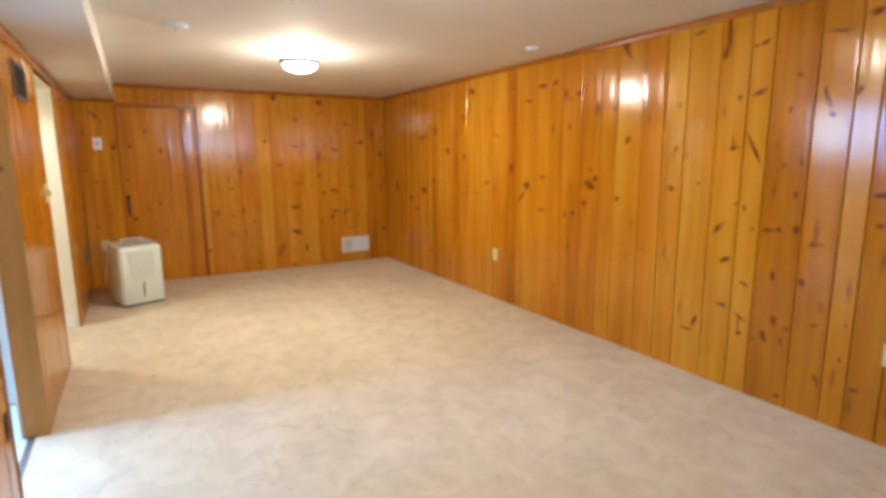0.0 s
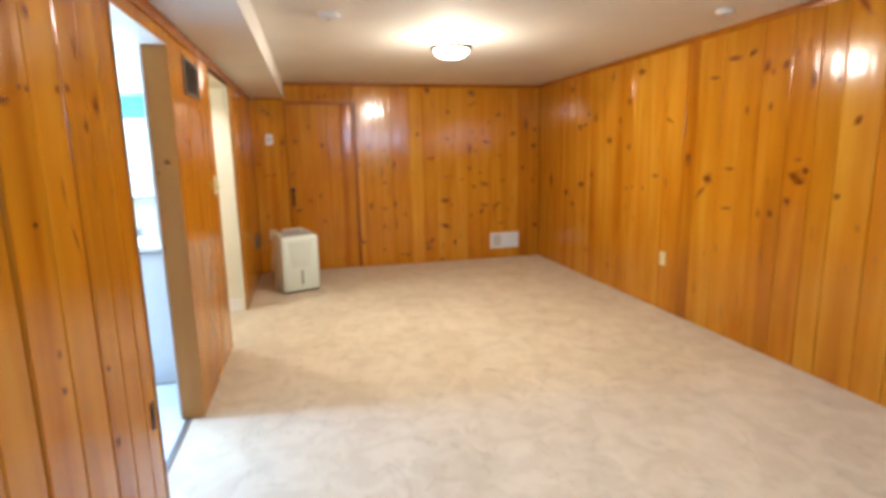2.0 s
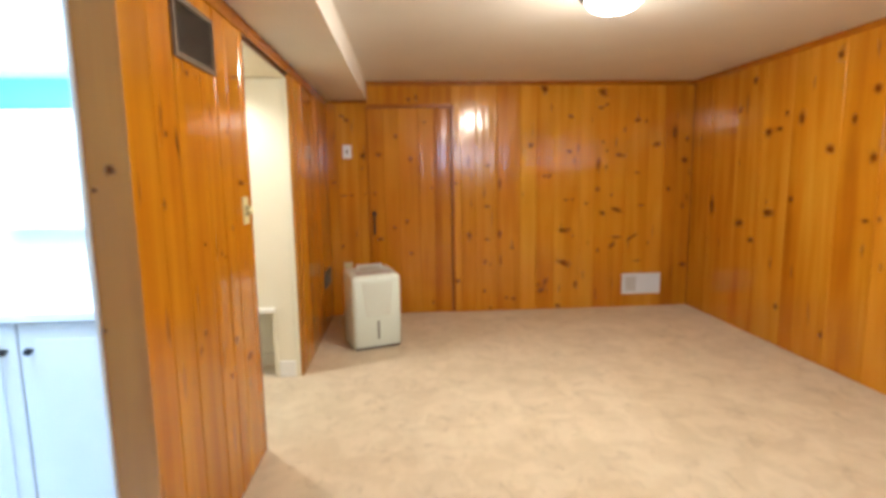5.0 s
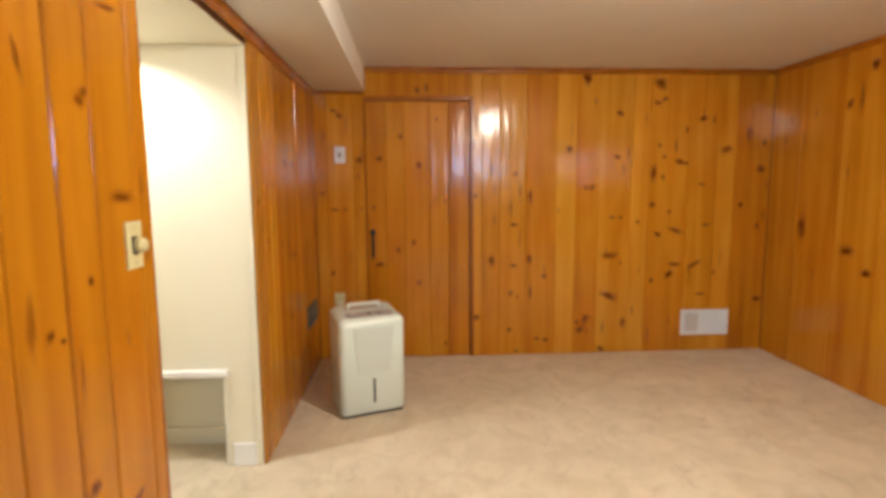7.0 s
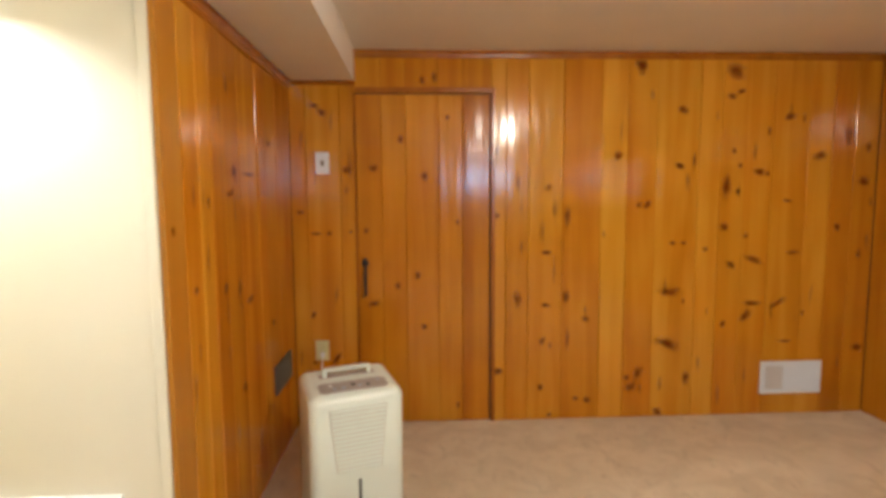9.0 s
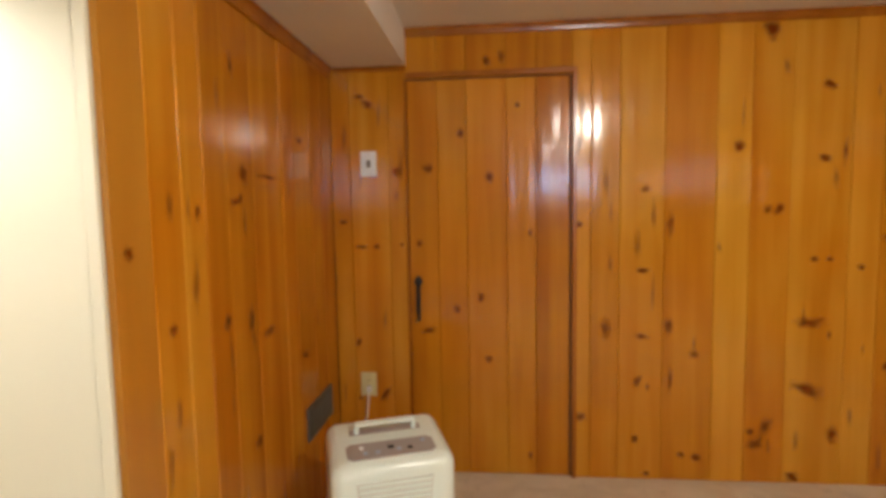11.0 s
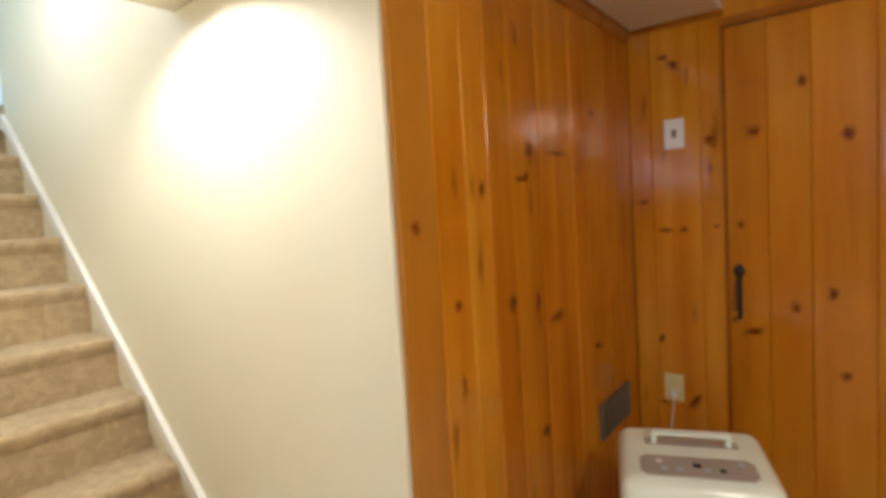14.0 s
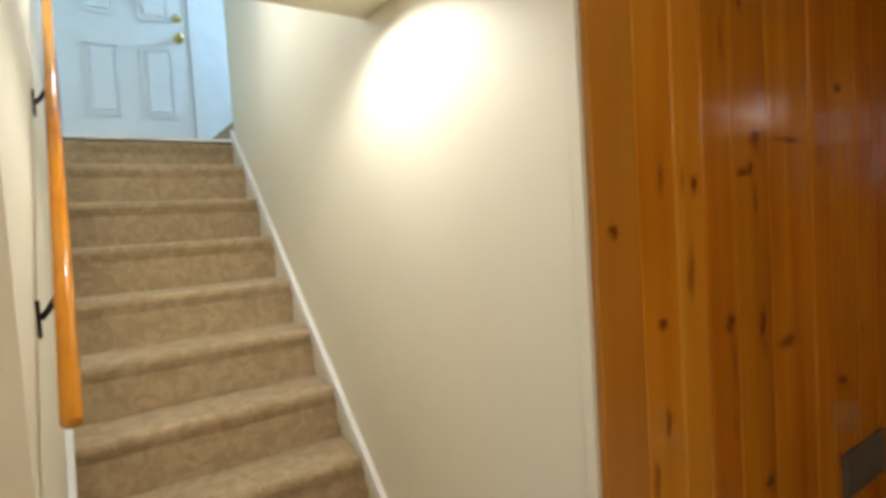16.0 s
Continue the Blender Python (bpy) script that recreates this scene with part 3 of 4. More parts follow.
# east wall: distance along it is y, from south to north
E_ORIGIN, E_TURN = (EAST + BOARD, 0, 0), 90
east_south = [SOUTH, -1.14, -0.97, -0.80, -0.61, -0.45, -0.28, -0.12, 0.05, 0.24, 0.40, 0.56, 0.73, 0.90, 1.08, 1.23, 1.41, 1.56, 1.72, 1.87, 2.019]
east_middle = [2.019, 2.132, 2.311, 2.543, 2.676, 2.86, 3.073, 3.236, 3.417, 3.653, 3.808, 4.01, 4.244, 4.391, 4.593, 4.852, 4.99]
east_north = [4.99, 5.26, 5.46, 5.73, 6.05, 6.36, 6.52, 6.85, 7.19, 7.58, NORTH]
panel_wall(wall_east, east_south, E_ORIGIN, E_TURN, 0, 2.24, "", 0.0065)
panel_wall(wall_east, east_middle, E_ORIGIN, E_TURN, 0, 2.24, "6418787676445772", 0.0065)
# tones of the boards plus extra paleness in place of lamplight at this end
panel_wall(wall_east, east_north, E_ORIGIN, E_TURN, 0, 2.24, "7886747565", 0.0035)

# knots: along the wall and height in metres, then length, thickness in mm and the angle of the long axis
NORTH_KNOTS = []
NORTH_KNOTS += [(0.24, 2.11, 33, 46, 0), (0.33, 2.13, 27, 53, 0), (0.69, 1.3, 35, 34, 0), (1.01, 1.47, 49, 35, 19), (1.11, 1.29, 36, 126, 0), (0.82, 0.78, 50, 86, 0), (1.11, 0.79, 36, 79, -2), (0.71, 0.32, 71, 45, 10), (1, 1.07, 56, 28, -1), (1, 0.74, 64, 29, -6), (1.25, 0.65, 44, 43, -1), (0.98, 0.51, 29, 57, -20), (1.03, 0.48, 14, 37, -4), (0.97, 0.21, 29, 44, 0), (1.2, 0.13, 37, 30, -2), (1.27, 0.12, 44, 37, -1)]
NORTH_KNOTS += [(1.03, 0.03, 30, 29, -2), (1.14, 0.52, 22, 109, 0), (1.57, 2.2, 70, 87, 1), (2.1, 2.17, 106, 81, -28), (2.14, 2.02, 58, 33, -14), (2.23, 2.05, 56, 28, 19), (1.84, 1.94, 57, 41, -19), (2.52, 1.9, 70, 42, 24), (2.61, 1.89, 21, 55, 0), (2.39, 1.81, 22, 48, 0), (2.91, 1.78, 52, 139, 0), (1.44, 1.66, 50, 55, 0), (2.17, 1.69, 29, 35, 0), (2.21, 1.6, 29, 35, 0), (1.83, 1.6, 58, 35, -14), (2.75, 1.66, 159, 57, 9)]
NORTH_KNOTS += [(2.34, 1.56, 73, 42, -15), (2.4, 1.55, 29, 28, 0), (2.1, 1.47, 51, 126, 0), (2.2, 1.44, 29, 35, 0), (1.92, 1.63, 21, 103, 0), (1.58, 1.36, 36, 42, 0), (1.63, 1.36, 62, 36, 50), (2.53, 1.38, 59, 21, -10), (2.11, 1.22, 52, 48, -30), (2.25, 1.16, 33, 32, 0), (2.86, 1.21, 37, 50, 0), (1.8, 1.12, 37, 28, 0), (1.87, 1.12, 37, 22, 0), (2.01, 1.08, 32, 32, 0), (2.18, 0.98, 67, 43, -25), (2.58, 1.05, 67, 28, 0)]
NORTH_KNOTS += [(2.33, 1.01, 112, 42, -20), (3.13, 1.05, 45, 66, 0), (1.79, 0.81, 124, 51, -1), (2.33, 0.73, 134, 33, -1), (2.44, 0.73, 116, 34, 29), (2.25, 0.65, 86, 46, 45), (2.14, 0.6, 34, 43, -30), (1.78, 0.48, 135, 65, -21), (1.88, 0.75, 19, 44, 0), (1.53, 0.2, 79, 53, 25), (1.6, 0.29, 87, 52, 61), (1.52, 0.26, 37, 37, 0), (1.92, 0.25, 44, 75, -1), (1.72, 0.03, 68, 52, -22), (3.02, 1.04, 22, 58, 0), (3.04, 1.71, 37, 56, 0)]
NORTH_KNOTS += [(3.02, 1.5, 67, 57, 0), (2.56, 0.48, 83, 22, -1), (3.08, 0.43, 69, 52, -2), (2.65, 0.66, 22, 37, -3), (-0.36, 1.92, 60, 40, -30), (-0.4, 1.96, 50, 22, 0), (-0.5, 1.33, 40, 26, 0), (-0.42, 1.2, 60, 22, 0), (-0.33, 1.2, 30, 26, 0), (-0.22, 1.58, 40, 36, 0), (-0.2, 1.21, 20, 20, 0), (-0.27, 0.42, 90, 36, 50), (-0.45, 0.7, 24, 50, -20), (-0.45, 0.4, 26, 26, 0)]
EAST_KNOTS = []
EAST_KNOTS += [(4.5, 2.05, 193, 39, 3), (4.39, 2.06, 79, 33, -29), (4.64, 1.94, 110, 24, 5), (4.22, 1.95, 54, 82, 6), (4.15, 1.91, 32, 44, 7), (4.04, 1.94, 51, 61, 6), (3.81, 1.82, 46, 100, 5), (3.68, 1.8, 33, 37, 5), (3.6, 2.19, 165, 47, 58), (3.64, 2.23, 85, 39, 9), (4.35, 1.68, 35, 66, 3), (4.15, 1.69, 33, 50, 3), (3.54, 1.56, 39, 62, 38), (3.12, 1.77, 25, 32, 5), (3.13, 1.49, 26, 34, 0), (4.98, 1.34, 73, 108, -1)]
EAST_KNOTS += [(4.69, 1.19, 99, 83, -2), (4.76, 1.08, 145, 37, -44), (3.92, 1.24, 74, 63, -2), (3.82, 1.27, 47, 53, -1), (3.82, 1.2, 83, 44, -3), (4.42, 1.27, 104, 24, -1), (3.65, 1.13, 44, 39, -4), (3.15, 1.23, 39, 56, -61), (3.96, 1.07, 44, 50, -5), (4.08, 0.98, 40, 56, -6), (4.18, 0.97, 27, 68, -4), (3.9, 1.34, 60, 18, -1), (4.41, 0.98, 105, 20, -5), (3.02, 2.2, 85, 31, -12), (2.81, 2.16, 40, 210, -4), (2.83, 2.05, 36, 92, 9)]
EAST_KNOTS += [(2.6, 2.07, 57, 24, -16), (2.66, 2.06, 32, 15, 9), (2.56, 1.8, 82, 30, -21), (2.72, 1.78, 27, 33, 6), (2.63, 1.48, 204, 25, 61), (2.73, 1.49, 69, 21, -8), (2.95, 1.27, 31, 18, -2), (2.69, 1.16, 21, 21, -3), (2.64, 1.14, 20, 46, -6), (2.4, 1.87, 29, 23, 6), (2.43, 1.69, 18, 43, 3), (2.44, 1.39, 21, 31, 0), (2.35, 1.41, 22, 49, -3), (2.36, 1.23, 23, 50, -5), (2.26, 2.06, 103, 17, 6), (2.25, 1.73, 101, 25, 71)]
EAST_KNOTS += [(2.22, 1.65, 31, 22, 4), (2.1, 2.12, 94, 40, -11), (1.97, 1.25, 68, 28, -3), (2.12, 1.76, 24, 59, 7), (2.79, 1, 95, 36, -54), (2.72, 0.81, 74, 34, -24), (2.58, 1.02, 23, 20, -7), (2.52, 1.02, 65, 26, -6), (2.43, 1.03, 25, 32, -7), (2.32, 1.04, 35, 43, -5), (2.25, 0.97, 28, 28, -8), (2.22, 0.97, 60, 9, -8), (2.44, 0.76, 28, 59, -10), (2.3, 0.75, 35, 50, -12), (2.6, 0.68, 60, 18, 25), (2.73, 0.52, 57, 23, 6)]
EAST_KNOTS += [(2.66, 0.47, 100, 19, 28), (2.91, 0.37, 84, 27, -70), (2.96, 0.3, 82, 16, -2), (2.6, 0.37, 33, 23, 5), (2.54, 0.36, 28, 17, -17), (2.46, 0.39, 29, 68, -18), (2.33, 0.47, 34, 26, -17), (2.36, 0.39, 16, 47, -18), (2.41, 0.5, 32, 59, -16), (2.2, 0.53, 40, 15, -16), (2.05, 0.57, 17, 14, -13), (2.06, 0.38, 13, 30, -18), (2, 0.24, 46, 22, -13), (2.35, 0.06, 34, 27, -23), (1.96, 1.1, 36, 28, -6), (2.16, 0.23, 21, 64, -23)]
EAST_KNOTS += [(6.97, 2.12, 62, 72, 7), (7.17, 1.9, 54, 75, 5), (6.83, 1.68, 88, 71, 3), (6.65, 1.7, 74, 34, 4), (7.98, 1.84, 109, 141, 4), (6.06, 2.14, 60, 92, 8), (5.65, 2.12, 126, 44, 6), (6.42, 1.76, 60, 101, 4), (5.95, 1.7, 43, 71, 3), (5.79, 1.87, 55, 72, 30), (5.76, 1.45, 60, 79, 1), (5.2, 1.66, 112, 24, 27), (6.58, 1.81, 44, 45, 5), (6.51, 1.16, 54, 46, -2), (6.72, 1.04, 134, 72, -3), (6.13, 1.52, 70, 75, 2)]
EAST_KNOTS += [(5.8, 1.05, 55, 30, -3), (5.53, 1.07, 31, 48, -3), (5.34, 1.19, 103, 33, -2), (7.09, 0.93, 130, 64, -4), (7.55, 1.06, 74, 179, -2), (6.9, 0.8, 82, 50, -6), (5.72, 1.07, 34, 40, 10), (6.07, 0.22, 40, 50, 0), (6.52, 0.31, 50, 50, 20)]
WEST_KNOTS = []
WEST_KNOTS += [(2.55, 1.56, 50, 20, 6), (2.63, 1.6, 22, 15, 8), (2.67, 1.6, 22, 18, 8), (2.85, 1.62, 30, 24, 6), (2.91, 1.63, 33, 28, 7), (3.12, 1.6, 46, 68, 5), (3.03, 1.53, 33, 42, 3), (2.61, 1.27, 26, 15, -7), (2.42, 1.26, 30, 30, -9), (2.83, 1.21, 15, 100, 23), (2.63, 0.93, 19, 27, -18), (2.63, 0.83, 27, 24, -24), (2.93, 0.52, 47, 44, -28), (2.93, 0.77, 30, 19, -20), (2.73, 1.79, 32, 47, 13), (2.2, 1.2, 40, 40, 0)]
WEST_KNOTS += [(1.9, 1.5, 40, 30, 0), (1.55, 0.9, 30, 30, 0), (1.35, 1.4, 44, 30, 20), (6.33, 1.31, 32, 33, -5), (6.62, 1.4, 32, 43, -2), (6.8, 1.43, 54, 24, 0), (6.88, 1.44, 26, 39, 0), (6.91, 1.52, 54, 66, 3), (7.04, 1.52, 262, 17, -1), (6.48, 1.1, 33, 34, -14), (6.79, 1.06, 48, 51, -12), (6.92, 1.03, 36, 86, -13), (6.99, 0.96, 100, 35, 1), (6.97, 0.6, 56, 47, -23), (7.37, 0.77, 78, 32, -16), (6.85, 1.86, 30, 69, 14)]
WEST_KNOTS += [(7.43, 1.69, 51, 32, 7), (4.38, 1.52, 25, 25, 9), (4.33, 1.3, 21, 34, -5), (4.46, 1.49, 23, 102, 7), (4.63, 1.14, 25, 19, -11), (4.57, 0.82, 26, 24, -25), (4.8, 1.08, 25, 28, -12), (4.84, 1.06, 19, 15, -12), (4.96, 1.58, 32, 36, 7), (5, 1.6, 22, 24, 8), (4.95, 1.17, 28, 25, -8), (4.89, 0.69, 46, 36, -24), (5.06, 0.56, 83, 30, 7), (5.15, 1.36, 89, 34, 0), (4.82, 0.56, 29, 28, -29), (4.52, 0.77, 18, 43, -27)]
WEST_KNOTS += [(4.78, 1.63, 17, 87, 10), (5.1, 1.82, 86, 19, 8), (4.58, 1.74, 25, 24, 16), (4.66, 1.74, 16, 12, 14)]
DOOR_KNOTS = []
DOOR_KNOTS += [(0.39, 1.89, 27, 26, 0), (0.12, 1.76, 33, 47, 0), (-0.06, 1.59, 48, 40, 0), (0.25, 1.54, 41, 54, 0), (0.45, 1.26, 20, 34, 0), (-0.11, 1.21, 27, 34, 0), (0.2, 0.93, 31, 42, -2), (0.08, 0.87, 31, 43, -2), (-0.07, 0.76, 69, 36, 14), (0.24, 0.61, 35, 36, 0), (0.45, 0.1, 21, 44, 0)]
knots(N_TURN, [(EAST - u, z, l, t, -a) for u, z, l, t, a in NORTH_KNOTS])
knots(E_TURN, EAST_KNOTS)
knots(W_TURN, [(NORTH - u, z, l, t, -a) for u, z, l, t, a in WEST_KNOTS])

rng = random.Random(41)
for ob, a, b, lo, hi, origin, tn in BOARDS:
    for _ in range(rng.choice((1, 2, 2, 3)) if hi - lo > 1 and ob is not edge_board else 0):
        mark(ob, b - a, rng.uniform(0.02, b - a - 0.02), rng.uniform(0.1, hi - lo - 0.1), rng.uniform(0.012, 0.03), rng.uniform(0.04, 0.16), rng.uniform(-5, 5), FIGURE_MESH)
    unseen = (tn == W_TURN and NORTH - a < 2.4) or (tn == E_TURN and b < 2.0)
    for _ in range(2 if unseen else 0):
        mark(ob, b - a, rng.uniform(0.02, b - a - 0.02), rng.uniform(0.1, hi - lo - 0.1), rng.uniform(0.03, 0.06), rng.uniform(0.02, 0.04), rng.uniform(-30, 30))


def moulding(name, a, b, out, h, label):
    """A coved strip from a to b; out is the way it stands from the wall, h its height."""
    a, b, out = Vector(a), Vector(b), Vector(out)
    prof = [(0, 0), (0.006, 0), (0.010, 0.006), (0.012, h * 0.4), (0.020, h * 0.75), (0.024, h * 0.85), (0.024, h), (0, h)]
    bm = bmesh.new()
    rows = [[bm.verts.new(p + out * d + Vector((0, 0, z))) for d, z in prof] for p in (a, b)]
    n = len(prof)
    for i in range(n):
        bm.faces.new((rows[0][i], rows[0][(i + 1) % n], rows[1][(i + 1) % n], rows[1][i]))
    bm.faces.new(rows[0]), bm.faces.new(rows[1][::-1])
    structure(part(name, bm, PINE_TRIM), label)


moulding("trim_west", (WEST, SOUTH, 2.045), (WEST, NORTH - 0.025, 2.045), (1, 0, 0), 0.054, "dark pine crown moulding")
moulding("trim_north", (SOFFIT_X, NORTH, 2.238), (EAST - 0.025, NORTH, 2.238), (0, -1, 0), 0.041, "pine crown moulding")
moulding("trim_north_low", (WEST + 0.025, NORTH, 2.078), (SOFFIT_X, NORTH, 2.078), (0, -1, 0), 0.021, "thin pine moulding under the soffit")
moulding("trim_east", (EAST, SOUTH, 2.238), (EAST, NORTH, 2.238), (-1, 0, 0), 0.041, "dark pine crown moulding")
structure(boxes("opening_edge", PINE_TRIM, (B - 0.002, WEST + 0.001, OPEN_A - 0.012, OPEN_A + 0.003, 0, OPEN_TOP)), "pine edge strip of the opening")

# ---- plank door in the north wall ----
plank_door = structure(thing("door_1", "", "", (0, NORTH, 0)), "closed flush plank door of knotty pine with a black latch")
for a, b, pale in zip([FDOOR_A, -0.01, 0.135, 0.335, 0.48], [-0.01, 0.135, 0.335, 0.48, FDOOR_B], (0.45, 0.5, 0.5, 0.55, 0.4)):
    ob = new("plank", board_mesh(b - a, FDOOR_TOP - 0.006, 0.0035))
    ob.parent = plank_door
    ob.color = (pale, pale, pale, 1)
    ob.matrix_basis = pose(b, BOARD + 0.008, 0.004, 0, 0, 180 + TILT.uniform(-0.3, 0.3))
    for u, z, length, thick, angle in DOOR_KNOTS:
        if a <= u < b:
            mark(ob, b - a, b - u, z, length / 1000, thick / 1000, -angle)
boxes("door_gap", BACKING, (FDOOR_B + 0.001, FDOOR_B + 0.0115, 0.009, BOARD - 0.001, 0, FDOOR_TOP), (FDOOR_A - 0.01, FDOOR_B + 0.01, 0.004, BOARD - 0.001, FDOOR_TOP, FDOOR_TOP + 0.005), parent=plank_door)
boxes("door_edge_strip", PINE_TRIM, (FDOOR_A - 0.0115, FDOOR_A - 0.0005, 0.003, BOARD - 0.001, 0, FDOOR_TOP), parent=plank_door)
boxes("door_stop_strip", PINE_TRIM, (FDOOR_B + 0.014, FDOOR_B + 0.034, -0.010, -0.0008, 0, FDOOR_TOP + 0.035), (FDOOR_A, FDOOR_B + 0.014, -0.010, -0.0008, FDOOR_TOP + 0.010, FDOOR_TOP + 0.035), parent=plank_door, label="thin pine strip round the door")
bm = bmesh.new()
box(bm, -0.009, 0.009, -0.004, 0.006, -0.105, 0.105)
bmesh.ops.bevel(bm, geom=bm.edges[:], offset=0.003, segments=2, affect="EDGES")
lathe(bm, [(0.022, 0), (0.020, 0.006), (0.006, 0.010)], 16, Matrix.Translation((0, -0.003, 0.10)) @ Matrix.Rotation(radians(90), 4, "X"))
box(bm, -0.009, 0.009, -0.003, 0.004, 0.112, 0.130)
tube(bm, (0, -0.006, 0.085), (0, -0.040, 0.070), 0.0055, 8)
tube(bm, (0, -0.040, 0.070), (0, -0.040, -0.050), 0.0065, 8)
tube(bm, (0, -0.040, -0.050), (0, -0.004, -0.070), 0.0055, 8)
latch = part("latch", bm, IRON, plank_door, "black wrought-iron thumb latch")
latch.location = (-0.118, 0.004, 0.917)
bm = bmesh.new()
lathe(bm, [(0.009, 0), (0.011, 0.004), (0.006, 0.010)], 12, Matrix.Translation((-0.131, 0.003, 0.812)) @ Matrix.Rotation(radians(90), 4, "X"))
part("latch_stud", bm, BRASS, plank_door, "small worn brass stud")

# ---- wall plates, registers ----
def plate(name, label, category, m, w, h, mat):
    e = thing(name, label, category)
    e.matrix_basis = m
    boxes("cover_plate", mat, (-w / 2, w / 2, -0.006, 0, -h / 2, h / 2), parent=e, bevel=0.002)
    for z in (-h * 0.38, h * 0.38):
        bm = bmesh.new()
        lathe(bm, [(0.0032, 0), (0.0028, 0.0012)], 8, Matrix.Translation((0, -0.006, z)) @ Matrix.Rotation(radians(90), 4, "X"))
        part("screw", bm, NICKEL, e)
    return e


def toggle(e):
    bm = bmesh.new()
    box(bm, -0.005, 0.005, -0.020, -0.005, -0.004, 0.008)
    bmesh.ops.bevel(bm, geom=bm.edges[:], offset=0.0015, segments=1, affect="EDGES")
    part("toggle", bm, GREY_METAL, e, "dark toggle")
    boxes("toggle_slot", GREY_METAL, (-0.010, 0.010, -0.0075, -0.0061, -0.018, 0.018), parent=e)


def sockets(e, mat):
    for z in (-0.02, 0.02):
        bm = bmesh.new()
        lathe(bm, [(0.0165, 0), (0.0155, 0.003)], 18, Matrix.Translation((0, -0.005, z)) @ Matrix.Rotation(radians(90), 4, "X"))
        s = part("socket", bm, mat, e)
        boxes("slot", DARK, (-0.0075, -0.0055, -0.0088, -0.0081, z - 0.004, z + 0.006), (0.0055, 0.0075, -0.0088, -0.0081, z - 0.004, z + 0.006), parent=s)


EASTWARD = Matrix.Rotation(radians(-90), 4, "Z")
WESTWARD = Matrix.Rotation(radians(90), 4, "Z")
toggle(plate("light_switch", "white light switch plate on the pine end wall above the dehumidifier", "light switch", pose(-0.360, NORTH, 1.622), 0.082, 0.128, PLATE))
outlet_n = plate("wall_outlet", "ivory wall outlet with a plug, beside the plank door", "outlet", pose(-0.390, NORTH, 0.478), 0.082, 0.125, IVORY)
sockets(outlet_n, IVORY)
sockets(plate("wall_outlet", "ivory duplex outlet low on the long pine wall", "outlet", Matrix.Translation((EAST, 5.18, 0.463)) @ EASTWARD, 0.075, 0.118, IVORY), IVORY)
sockets(plate("wall_outlet", "ivory duplex outlet on the long pine wall near the back", "outlet", Matrix.Translation((EAST, 1.84, 0.471)) @ EASTWARD, 0.075, 0.118, IVORY), IVORY)
dimmer = plate("dimmer_switch", "ivory dimmer switch plate with a round knob at the stair opening", "light switch", Matrix.Translation((WEST, 5.145, 1.232)) @ WESTWARD, 0.078, 0.125, IVORY)
boxes("dimmer_frame", GREY_METAL, (-0.016, 0.010, -0.0075, -0.0061, -0.024, 0.024), parent=dimmer)
bm = bmesh.new()
lathe(bm, [(0.019, 0), (0.019, 0.014), (0.016, 0.024), (0.006, 0.026)], 20, Matrix.Translation((0.008, -0.006, 0)) @ Matrix.Rotation(radians(90), 4, "X"))
part("dimmer_knob", bm, IVORY, dimmer, smooth=True)


def register(name, label, m, w, h, mat, inner, slats, upright=False, clear=1.0):
    e = thing(name, label, "vent")
    e.matrix_basis = m
    f = 0.018
    boxes("register_frame", mat, (-w / 2, w / 2, -0.009, 0, -h / 2, -h / 2 + f), (-w / 2, w / 2, -0.009, 0, h / 2 - f, h / 2), (-w / 2, -w / 2 + f, -0.009, 0, -h / 2 + f, h / 2 - f), (w / 2 - f, w / 2, -0.009, 0, -h / 2 + f, h / 2 - f), parent=e)
    boxes("register_back", inner, (-w / 2 + f, w / 2 - f, -0.0015, -0.0005, -h / 2 + f, h / 2 - f), parent=e)
    span = (w if upright else h) - 2 * f
    first = None
    for i in range(slats):
        c = -span / 2 + span * (i + 0.5) / slats
        if first is None:
            bm = bmesh.new()
            L = (h if upright else w) / 2 - f
            vs = [bm.verts.new(p) for p in ((-L, -0.0085, -0.003), (-L, -0.0015, 0.003), (-L, -0.0020, 0.0045), (-L, -0.0090, -0.0015), (L, -0.0085, -0.003), (L, -0.0015, 0.003), (L, -0.0020, 0.0045), (L, -0.0090, -0.0015))]
            for q in ((0, 1, 2, 3), (7, 6, 5, 4), (0, 4, 5, 1), (1, 5, 6, 2), (2, 6, 7, 3), (3, 7, 4, 0)):
                bm.faces.new([vs[k] for k in q])
            first = finish("slat", bm, mat)
        s = new("slat", first)
        s.parent = e
        s.matrix_basis = (pose(c, 0, 0, 0, 90, 0) if upright else pose(0, 0, c))
    return e


white_reg = register("floor_register", "white metal wall register low on the pine end wall", pose(2.605, NORTH, 0.242), 0.405, 0.212, PLATE, PLATE, 14, True)
boxes("damper_plate", material("grey_damper", plain((0.55, 0.55, 0.54), 0.5)), (-0.165, -0.055, -0.0105, -0.0092, -0.075, 0.075), parent=white_reg)
register("wall_grille", "tarnished brown-grey metal return grille high on the pine wall", Matrix.Translation((WEST, 4.665, 1.882)) @ WESTWARD, 0.37, 0.205, GREY_METAL, DARK, 14)
register("wall_grille", "dull grey metal floor-level register in the pine wall by the dehumidifier", Matrix.Translation((WEST, 7.575, 0.455)) @ WESTWARD, 0.34, 0.15, material("dull_grey_paint", plain((0.12, 0.125, 0.105), 0.55, 0.3, spread=0.3, scale=12)), DARK, 12)
strike = thing("strike_plate", "small dark metal plate let into the pine board by the doorway", "strike plate", (WEST, 3.285, 0.43))
